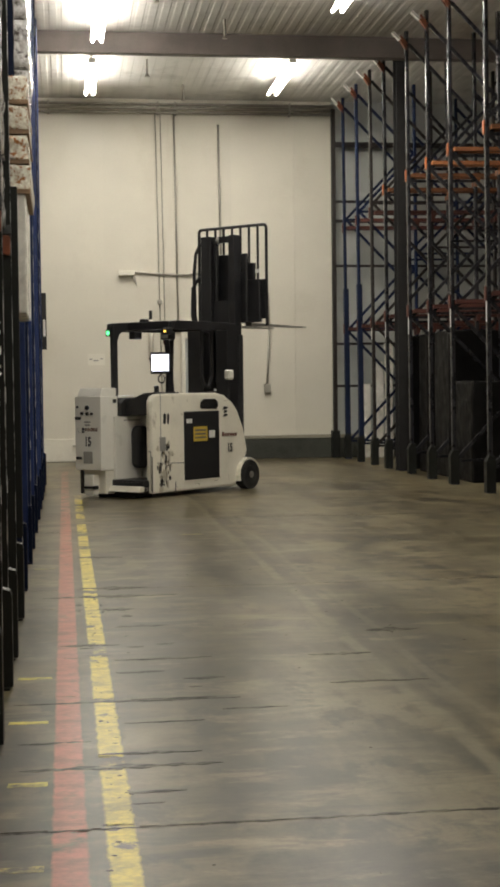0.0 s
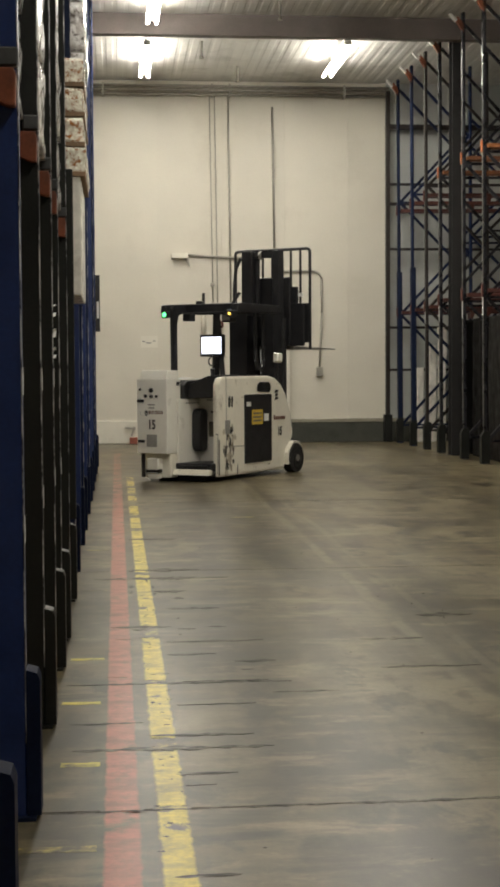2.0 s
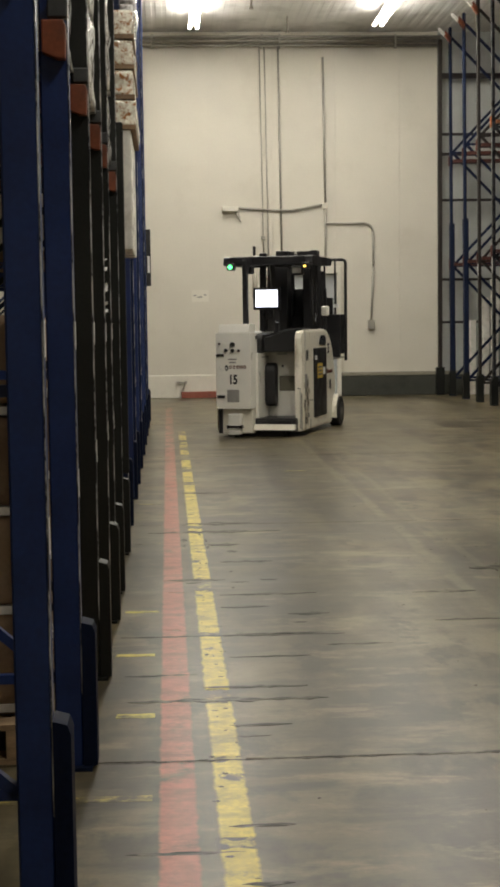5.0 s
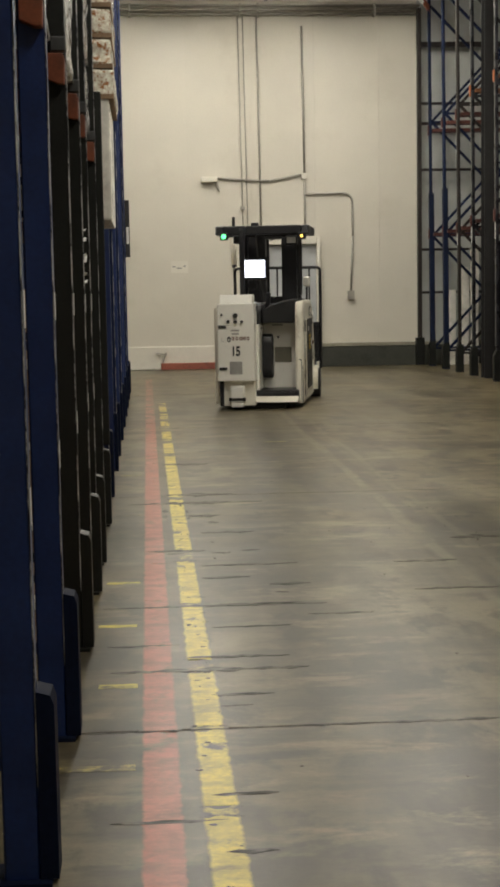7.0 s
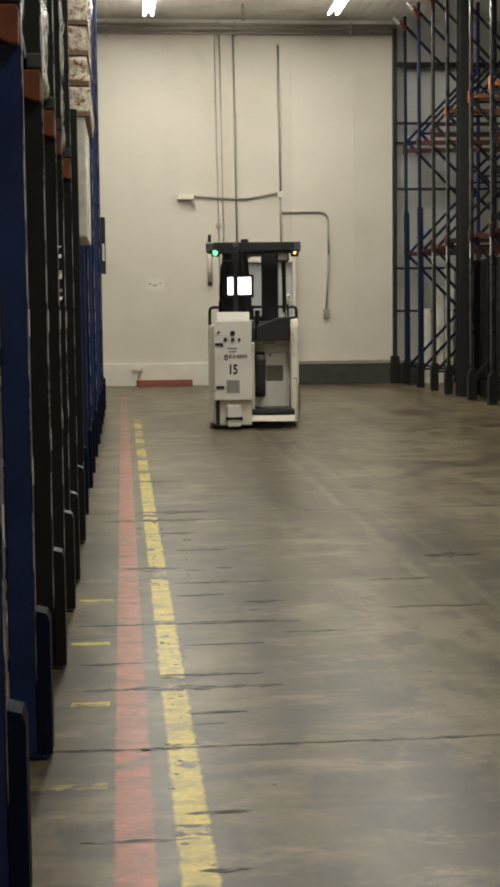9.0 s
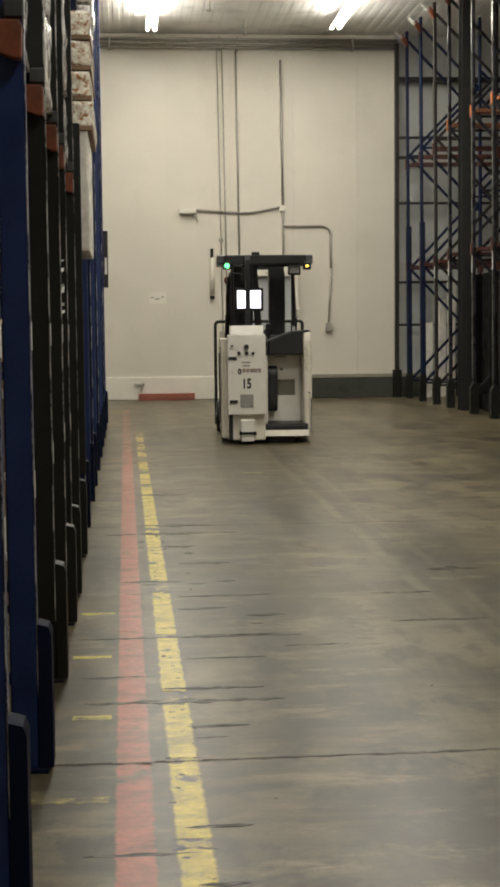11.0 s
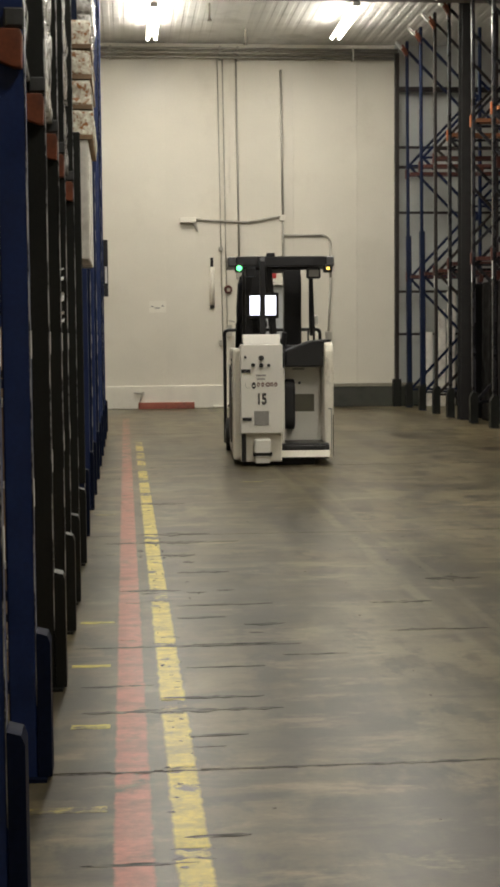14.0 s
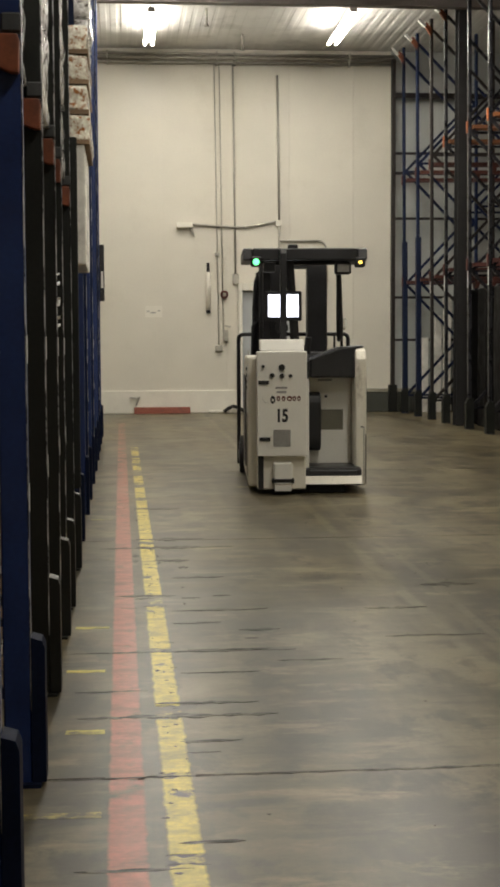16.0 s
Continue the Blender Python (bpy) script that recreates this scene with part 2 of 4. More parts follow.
WRAP = material("white_stretch_wrap", (0.90, 0.87, 0.80), 0.3, var=0.08, scale=8, bump=0.6, stain=(0.55, 0.5, 0.44))
BAGS = material("printed_bag_goods", (0.95, 0.84, 0.66), 0.12, var=0.35, scale=34, fine=55, bump=1.0, stain=(0.36, 0.15, 0.05), stain_scale=30, stain_at=(0.51, 0.60))
FILM = material("clear_film_wrapped_goods", (0.85, 0.82, 0.78), 0.14, var=0.4, scale=14, bump=1.0, stain=(0.12, 0.10, 0.09), stain_scale=12, stain_at=(0.5, 0.62))
CARTON = material("brown_carton", (0.26, 0.17, 0.10), 0.75, var=0.15, scale=4, rand=0.2)
DARKMASS = material("near_black_mass", (0.006, 0.0055, 0.0055), 0.55, spec=0.15, var=0.3, scale=6, bump=0.6)
TRUCK = material("cream_white_truck_paint", (0.84, 0.80, 0.69), 0.38, var=0.05, scale=4, fine=40, bump=0.05, stain=(0.26, 0.21, 0.14), stain_scale=4.0, stain_at=(0.60, 0.78), stretch=(1, 1, 0.6), spec=0.4)
CABINET = material("clean_white_cabinet_paint", (0.84, 0.82, 0.75), 0.35, var=0.03, scale=4, bump=0.03, stain=(0.5, 0.45, 0.36), stain_scale=3, stain_at=(0.68, 0.85))
SCUFF = material("scraped_paint_and_grime", (0.13, 0.10, 0.06), 0.7, var=0.5, scale=14, stain=(0.55, 0.5, 0.4), stain_scale=12, stain_at=(0.42, 0.52))
BLACK = material("black_truck_steel", (0.016, 0.016, 0.018), 0.42, var=0.3, scale=6, bump=0.08)
PAD = material("black_vinyl_pad", (0.014, 0.014, 0.015), 0.5, var=0.2, scale=12)
RUBBER = material("tyre_rubber", (0.022, 0.021, 0.02), 0.8, var=0.3, scale=15)
STEEL = material("bare_fork_steel", (0.5, 0.48, 0.45), 0.4, 0.7, var=0.2, scale=10)
PRINT = material("black_print", (0.02, 0.02, 0.02), 0.6, var=0.1)
DOOR = material("pale_grey_door_paint", (0.44, 0.46, 0.47), 0.45, var=0.06, scale=3)
SIGNRED = material("red_sign_print", (0.50, 0.04, 0.04), 0.5, var=0.1)
GREYPRINT = material("grey_print", (0.30, 0.29, 0.27), 0.5, var=0.15)
BRAND = material("dark_red_brown_print", (0.13, 0.045, 0.03), 0.5, var=0.2)
OLIVE = material("olive_grey_sticker", (0.16, 0.15, 0.11), 0.5, var=0.1)
YELLOW = material("yellow_warning_label", (0.60, 0.42, 0.06), 0.5, var=0.15, scale=20)
GREYSTEEL = material("grey_step_steel", (0.25, 0.24, 0.22), 0.5, 0.3, var=0.2)
TUBE_GLOW = material("lit_fluorescent_tube", (1, 1, 1), emit=((1.0, 0.945, 0.83), 54.0))
SCREEN = material("lit_white_screen", (0.8, 0.8, 0.8), emit=((0.84, 0.87, 1.0), 3.0))
GREEN_LED = material("lit_green_lamp", (0.2, 0.8, 0.4), emit=((0.10, 0.9, 0.25), 3.0))
AMBER_LED = material("lit_amber_lamp", (0.8, 0.6, 0.2), emit=((1.0, 0.60, 0.08), 3.0))
GLASS_DARK = material("black_lens", (0.02, 0.02, 0.02), 0.1, var=0.0, bump=0)


# ---------------------------------------------------------------- mesh helpers
def box(bm, x0, x1, y0, y1, z0, z1, bevel=0.0, seg=1):
    r = bmesh.ops.create_cube(bm, size=1.0)
    vs = r["verts"]
    for v in vs:
        v.co = Vector(((x0 + x1) / 2 + v.co.x * (x1 - x0), (y0 + y1) / 2 + v.co.y * (y1 - y0), (z0 + z1) / 2 + v.co.z * (z1 - z0)))
    if bevel:
        es = list({e for v in vs for e in v.link_edges})
        bmesh.ops.bevel(bm, geom=es, offset=bevel, segments=seg, profile=0.6, affect="EDGES")
    return bm


def rod(bm, p, q, r, seg=10, r2=None):
    p, q = Vector(p), Vector(q)
    d = q - p
    m = Matrix.Translation((p + q) / 2) @ d.to_track_quat("Z", "Y").to_matrix().to_4x4()
    bmesh.ops.create_cone(bm, cap_ends=True, segments=seg, radius1=r, radius2=r if r2 is None else r2, depth=d.length, matrix=m)
    return bm


def bar(bm, p, q, w, h, up=(0, 0, 1)):
    """A square bar from p to q, w wide and h high."""
    p, q = Vector(p), Vector(q)
    d = (q - p)
    x = d.normalized()
    s = x.cross(Vector(up))
    if s.length < 1e-4:
        s = x.cross(Vector((1, 0, 0)))
    s.normalize()
    u = s.cross(x)
    vs = []
    for e in (p, q):
        for a, b in ((-1, -1), (1, -1), (1, 1), (-1, 1)):
            vs.append(bm.verts.new(e + s * (a * w / 2) + u * (b * h / 2)))
    for f in ((3, 2, 1, 0), (4, 5, 6, 7), (0, 1, 5, 4), (1, 2, 6, 5), (2, 3, 7, 6), (3, 0, 4, 7)):
        bm.faces.new([vs[i] for i in f])
    return bm


def prism(bm, poly, axis, a, b, bevel=0.0):
    """A polygon given in the two other axes, drawn out along axis from a to b."""
    def at(p, k):
        return {"x": (k, p[0], p[1]), "y": (p[0], k, p[1]), "z": (p[0], p[1], k)}[axis]
    lo = [bm.verts.new(at(p, a)) for p in poly]
    hi = [bm.verts.new(at(p, b)) for p in poly]
    fs = [bm.faces.new(lo), bm.faces.new(hi)]
    for i in range(len(poly)):
        j = (i + 1) % len(poly)
        fs.append(bm.faces.new((lo[i], lo[j], hi[j], hi[i])))
    bmesh.ops.recalc_face_normals(bm, faces=fs)
    if bevel:
        es = list({e for f in fs for e in f.edges})
        bmesh.ops.bevel(bm, geom=es, offset=bevel, segments=2, profile=0.6, affect="EDGES")
    return bm


def pipe(bm, pts, r, seg=8):
    """A bent tube through the points, with a ball at each bend."""
    for p, q in zip(pts, pts[1:]):
        rod(bm, p, q, r, seg)
    for p in pts[1:-1]:
        bmesh.ops.create_icosphere(bm, subdivisions=1, radius=r * 1.04, matrix=Matrix.Translation(p))
    return bm


def arc(c, r, a0, a1, n, plane="xz", k=0.0):
    out = []
    for i in range(n + 1):
        a = radians(a0 + (a1 - a0) * i / n)
        u, v = c[0] + r * math.cos(a), c[1] + r * math.sin(a)
        out.append({"xz": (u, k, v), "yz": (k, u, v), "xy": (u, v, k)}[plane])
    return out


def mesh(name, bm, mat):
    me = bpy.data.meshes.new(name)
    bm.normal_update()
    bm.to_mesh(me)
    bm.free()
    for m in mat if isinstance(mat, (list, tuple)) else (mat,):
        me.materials.append(m)
    return me


def part(name, bm, mat, parent=None, label=""):
    ob = new(name, mesh(name, bm, mat))
    if parent is not None:
        ob.parent = parent
    if label:
        tagged(ob, label)
    return ob


def B():
    return bmesh.new()


def smooth(ob):
    for p in ob.data.polygons:
        p.use_smooth = True
    return ob


def words(text, size, mat, parent, m, name="printed_number", depth=0.001):
    c = bpy.data.curves.new(name, "FONT")
    c.offset = 0.006
    c.body, c.size, c.align_x, c.align_y, c.extrude = text, size, "CENTER", "CENTER", depth
    tmp = bpy.data.objects.new(name, c)
    scene.collection.objects.link(tmp)
    me = bpy.data.meshes.new_from_object(tmp.evaluated_get(bpy.context.evaluated_depsgraph_get()))
    bpy.data.objects.remove(tmp)
    me.materials.clear()
    me.materials.append(mat)
    ob = new(name, me)
    ob.parent = parent
    ob.matrix_basis = m
    return ob


# ---------------------------------------------------------------- the hall
WALL_Y = 28.40
X0, X1, Y0 = -6.0, 13.0, -5.0
CEIL_Z = 7.2


def floor():
    fl = part("floor", box(B(), X0, X1, Y0, WALL_Y + 0.3, -0.25, -0.012), CONCRETE)
    tagged(fl, "grey stained polished concrete warehouse floor with saw-cut joints", "floor", kind="structure")
    cuts = [Y0, -1.6, 1.4, 4.64, 10.25, 15.6, 21.0, WALL_Y]
    for a, b in zip(cuts, cuts[1:]):
        part("slab", box(B(), X0, X1, a + 0.004, b - 0.004, -0.012, 0.0), CONCRETE, fl)
    return fl


def wall_far():
    w = part("wall_north", box(B(), X0, X1, WALL_Y + 0.02, WALL_Y + 0.22, 0, CEIL_Z), WALL)
    tagged(w, "cream insulated panel wall of the cold store", "wall", kind="structure")
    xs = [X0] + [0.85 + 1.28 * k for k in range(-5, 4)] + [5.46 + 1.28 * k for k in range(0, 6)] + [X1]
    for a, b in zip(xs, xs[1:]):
        # panels right of x 5.4 take a greyer, darker colour
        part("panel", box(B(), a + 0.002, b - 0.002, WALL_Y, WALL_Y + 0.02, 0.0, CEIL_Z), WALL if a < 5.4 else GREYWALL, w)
    for name, bx in (("wall_west", (X0 - 0.2, X0, Y0, WALL_Y + 0.2)), ("wall_east", (X1, X1 + 0.2, Y0, WALL_Y + 0.2)), ("wall_south", (X0, X1, Y0 - 0.2, Y0))):
        tagged(part(name, box(B(), *bx, 0, CEIL_Z), WALL), "cream insulated panel wall behind the racks", "wall", kind="structure")
    c = part("curb_white", box(B(), -2.5, 2.35, WALL_Y - 0.06, WALL_Y - 0.001, 0.0, 0.46, 0.012), CURB)
    tagged(c, "white painted concrete curb along the wall", "curb", kind="structure")
    d = part("curb_dark", box(B(), 3.49, X1, WALL_Y - 0.14, WALL_Y - 0.001, 0.0, 0.40, 0.01), DADO)
    tagged(d, "dark scuffed grey-green curb along the wall", "curb", kind="structure")
    part("ledge", box(B(), 3.49, X1, WALL_Y - 0.15, WALL_Y - 0.001, 0.402, 0.47, 0.006), DADO_TOP, d, "grey ledge")


def ceiling():
    bm = B()
    n = int((X1 - X0) / 0.19)
    prof = []
    for i in range(n):
        x = X0 + i * 0.19
        prof += [(x, CEIL_Z), (x + 0.10, CEIL_Z), (x + 0.12, CEIL_Z + 0.006), (x + 0.17, CEIL_Z + 0.006)]
    prof.append((X1, CEIL_Z))
    lo = [bm.verts.new((x, Y0, z)) for x, z in prof]
    hi = [bm.verts.new((x, WALL_Y + 0.2, z)) for x, z in prof]
    for i in range(len(prof) - 1):
        bm.faces.new((lo[i], hi[i], hi[i + 1], lo[i + 1]))
    box(bm, X0, X1, Y0, WALL_Y + 0.2, CEIL_Z + 0.05, CEIL_Z + 0.15)
    tagged(part("ceiling", bm, CEILING), "white ribbed steel roof deck ceiling", "ceiling", kind="structure")
    for y in (23.1, 15.6, 8.1, 0.6):
        b = B()
        box(b, X0, X1, y, y + 0.18, 6.86, 6.88)
        box(b, X0, X1, y + 0.08, y + 0.10, 6.88, CEIL_Z - 0.02)
        box(b, X0, X1, y, y + 0.18, CEIL_Z - 0.02, CEIL_Z - 0.001)
        box(b, X0, X1, y - 0.004, y + 0.004, 6.86, CEIL_Z - 0.002)
        tagged(part("roof_beam", b, BEAM), "grey-brown steel roof beam under the deck", "beam", kind="structure")
    # pipes along the top of the far wall
    for k, (z, dy, r) in enumerate(((7.08, 0.10, 0.03), (7.00, 0.13, 0.035), (6.92, 0.10, 0.03))):
        p = tagged(smooth(part("wall_pipe", rod(B(), (-2.4, WALL_Y - dy, z), (5.5, WALL_Y - dy, z), r, 12), GALV)),
                   "grey pipe running along the top of the wall", "pipe", group="pipes at the wall top")
        for x in (-0.2, 1.95, 2.3, 4.6):
            part("clamp", box(B(), x - 0.02, x + 0.02, WALL_Y - dy - 0.05, WALL_Y, z - 0.045, z + 0.045), GALV, p)
    d = part("sprinkler_hanger", rod(B(), (1.55, 25.0, 6.95), (1.55, 25.0, CEIL_Z), 0.02), GALV)
    tagged(d, "small sprinkler drop under the ceiling", "sprinkler", group="sprinklers")
    part("head", rod(B(), (1.55, 25.0, 6.9), (1.55, 25.0, 6.95), 0.045, 10, 0.02), GALV, d)
    for x, y in ((2.35, 27.0), (1.4, 20.2), (2.6, 22.2)):
        copy_thing(d, Matrix.Translation((x - 1.55, y - 25.0, 0)))


def lamp():
    e = tagged(new("fluorescent_lamp"), "bright lit fluorescent strip lamp under the ceiling", "lamp", group="ceiling lamps")
    h = part("housing", box(B(), -0.06, 0.06, -1.22, 1.22, 0.02, 0.10, 0.008), CEILING, e, "white steel housing")
    for x in (-0.07, 0.07):
        t = smooth(part("tube", rod(B(), (x, -1.19, -0.012), (x, 1.19, -0.012), 0.028, 10), TUBE_GLOW, e, "glowing tube"))
        t.visible_shadow = True
    for y in (-0.9, 0.9):
        part("hanger", rod(B(), (0, y, 0.1), (0, y, 0.27), 0.006, 6), GALV, e)
    return e


def wall_fittings():
    y = WALL_Y - 0.03

    def conduit(name, pts, r, label):
        o = smooth(part(name, pipe(B(), pts, r), GALV))
        return tagged(o, label, "conduit", group="conduits on the wall")
    c1 = conduit("conduit", [(1.90, y, 6.9), (1.97, y, 1.32)], 0.010, "thin grey conduit down the cream wall")
    c2 = conduit("conduit", [(2.0, y, 6.9), (2.06, y, 1.55)], 0.010, "thin grey conduit down the cream wall")
    c3 = conduit("conduit", [(2.27, y, 6.9), (2.31, y, 2.75)], 0.018, "grey conduit ending in a small box")
    c4 = conduit("conduit", [(3.16, y, 6.7), (3.19, y, 3.85), (3.19, y, 2.61)], 0.022, "grey conduit with a tee box")
    c5 = conduit("conduit", [(3.2, y, 3.44), (3.98, y, 3.44)] + arc((3.98, 3.28), 0.16, 90, 0, 5, "xz", y) + [(4.15, y, 2.6), (4.10, y, 1.5)], 0.022, "bent grey conduit down to a socket")
    c6 = conduit("conduit", [(1.46, y, 3.76), (2.0, y, 3.72), (2.5, y, 3.70), (3.15, y, 3.82)], 0.024, "sagging grey cable to the sensor box")

    def bx(name, x, z, w, h, d, mat, label, cat, par=None):
        o = part(name, box(B(), x - w / 2, x + w / 2, WALL_Y - d, WALL_Y - 0.002, z - h / 2, z + h / 2, 0.006), mat, par)
        return o if par else tagged(o, label, cat)
    bx("tee_box", 3.18, 3.79, 0.11, 0.12, 0.07, CURB, "", "", c4)
    bx("junction_box", 1.97, 1.3, 0.14, 0.11, 0.07, GALV, "", "", c1)
    bx("junction_box", 1.945, 3.17, 0.09, 0.07, 0.06, GALV, "", "", c1)
    bx("switch_box", 2.31, 2.68, 0.12, 0.20, 0.08, GALV, "", "", c3)
    bx("socket", 4.10, 1.42, 0.13, 0.18, 0.08, GALV, "", "", c5)
    s = bx("sensor_box", 1.29, 3.74, 0.32, 0.10, 0.14, CURB, "white sensor box on the wall", "sensor box")
    part("bracket", prism(B(), [(1.38, 3.69), (1.46, 3.69), (1.50, 3.50)], "y", WALL_Y - 0.05, WALL_Y - 0.004), GALV, s)
    k = part("hose_coil", B_torus(2.08, WALL_Y - 0.05, 2.37, 0.062, 0.022), OXIDE)
    tagged(smooth(k), "small dark red coil on the wall", "coil")
    v = bx("valve_box", 2.10, 1.55, 0.10, 0.22, 0.10, GALV, "small grey valve box with a lever", "valve")
    part("lever", bar(B(), (2.08, WALL_Y - 0.08, 1.75), (2.20, WALL_Y - 0.08, 1.72), 0.02, 0.03), GALV, v)
    t = tagged(smooth(part("wall_tube", rod(B(), (1.76, y, 2.06), (1.76, y, 2.82), 0.05, 12), WALL)), "slim cream tube holder on the wall", "tube holder")
    part("top_plug", rod(B(), (1.76, y, 2.82), (1.76, y, 3.0), 0.03, 8), BLACK, t)
    part("bottom_plug", rod(B(), (1.76, y - 0.01, 2.0), (1.76, y - 0.01, 2.06), 0.045, 8), BLACK, t)
    dr = part("door_1", box(B(), 2.44, 3.40, WALL_Y - 0.035, WALL_Y - 0.002, 0.0, 2.44, 0.004), DOOR)
    tagged(dr, "pale grey closed door in a white frame in the far wall", "door", kind="structure")
    for x in (2.36, 3.403):
        part("jamb", box(B(), x, x + 0.077, WALL_Y - 0.15, WALL_Y - 0.002, 0.0, 2.60, 0.006), CURB, dr, "white door jamb")
    part("header", box(B(), 2.438, 3.402, WALL_Y - 0.15, WALL_Y - 0.002, 2.445, 2.60, 0.006), CURB, dr, "white door header")
    part("pull_handle", rod(B(), (2.56, WALL_Y - 0.07, 1.0), (2.56, WALL_Y - 0.07, 1.25), 0.014, 8), GALV, dr)
    ds = part("door_sign", box(B(), 2.80, 3.04, WALL_Y - 0.165, WALL_Y - 0.152, 2.45, 2.70, 0.003), CURB)
    tagged(ds, "small white notice with a red band over the door", "sign")
    part("red_band", box(B(), 2.803, 3.037, WALL_Y - 0.169, WALL_Y - 0.1655, 2.58, 2.695), SIGNRED, ds)
    part("print_bar", box(B(), 2.83, 3.01, WALL_Y - 0.167, WALL_Y - 0.1655, 2.49, 2.51), GREYPRINT, ds)
    hc = smooth(part("rubber_hose", pipe(B(), [(2.05, WALL_Y - .2, .03), (2.12, WALL_Y - .2, .09), (2.24, WALL_Y - .18, .14), (2.36, WALL_Y - .2, .10), (2.48, WALL_Y - .2, .03)], 0.035, 8), RUBBER))
    tagged(hc, "short black rubber hose lying on the floor by the wall", "hose")
    sg = part("wall_sign", box(B(), 0.50, 0.84, WALL_Y - 0.006, WALL_Y - 0.002, 1.92, 2.15), CURB)
    tagged(sg, "faded pale paper notice on the wall", "sign")
    for x, z, w in ((0.56, 2.04, 0.06), (0.66, 2.01, 0.10), (0.77, 2.05, 0.05)):
        part("print_bar", box(B(), x - w / 2, x + w / 2, WALL_Y - 0.008, WALL_Y - 0.005, z - 0.012, z + 0.012), GREYPRINT, sg)
    rb = part("red_bumper_board", box(B(), 0.26, 1.38, WALL_Y - 0.16, WALL_Y - 0.065, 0.0, 0.13, 0.008), RED_BOARD)
    tagged(rb, "red painted bumper board on the floor", "bumper")
    vh = part("hose_bib", rod(B(), (0.30, WALL_Y - 0.09, 0.16), (0.36, WALL_Y - 0.09, 0.34), 0.018, 8), GALV)
    tagged(vh, "small metal tap over the red board", "tap")
    part("handle", bar(B(), (0.17, WALL_Y - 0.1, 0.32), (0.38, WALL_Y - 0.1, 0.30), 0.03, 0.03), GALV, vh)
    wr = part("rubble_cover", box(B(), 1.75, 2.2, WALL_Y - 0.20, WALL_Y - 0.07, 0.0, 0.06, 0.02), CURB)
    tagged(wr, "low white cover strip on the floor", "cover")


def B_torus(x, y, z, R, r):
    bm = B()
    pts = arc((x, z), R, 0, 360, 14, "xz", y)
    return pipe(bm, pts, r, 6)


def ragged(x0, x1, y0, y1, rnd, chip=0.0026, wave=0.018):
    """A thin patch of paint with uneven, chipped edges."""
    n = max(3, int((y1 - y0) / 0.03))
    side = [y0 + (y1 - y0) * k / n for k in range(n + 1)]

    def bite():
        return rnd.uniform(-chip, chip) * (2.2 if rnd.random() < 0.12 else 0.5)
    right = [(x1 + bite(), y) for y in side]
    left = [(x0 + bite(), y) for y in reversed(side)]
    ends = [x0 + (x1 - x0) * k / 5 for k in range(1, 5)]
    bottom = [(x, y0 + rnd.uniform(-wave, wave)) for x in ends]
    top = [(x, y1 + rnd.uniform(-wave, wave)) for x in reversed(ends)]
    return prism(B(), bottom + right + top + left, "z", 0.0, 0.0006)


def smear(bm, x, y, w, d, tilt, rnd):
    """One ragged rubber mark, thick in places and thin at its ends."""
    n = max(4, int(w / 0.018))
    up, low = [], []
    for k in range(1, n):
        f = k / n
        q = x - w + 2 * w * f
        c = y + tilt * (q - x)
        h = 1.6 * d * math.sin(math.pi * f) ** 0.5
        up.append((q, c + h * rnd.uniform(0.1, 1.0)))
        low.append((q, c - h * rnd.uniform(0.1, 1.0)))
    prism(bm, [(x - w, y - tilt * w)] + low + [(x + w, y + tilt * w)] + up[::-1], "z", 0.0, 0.0010)


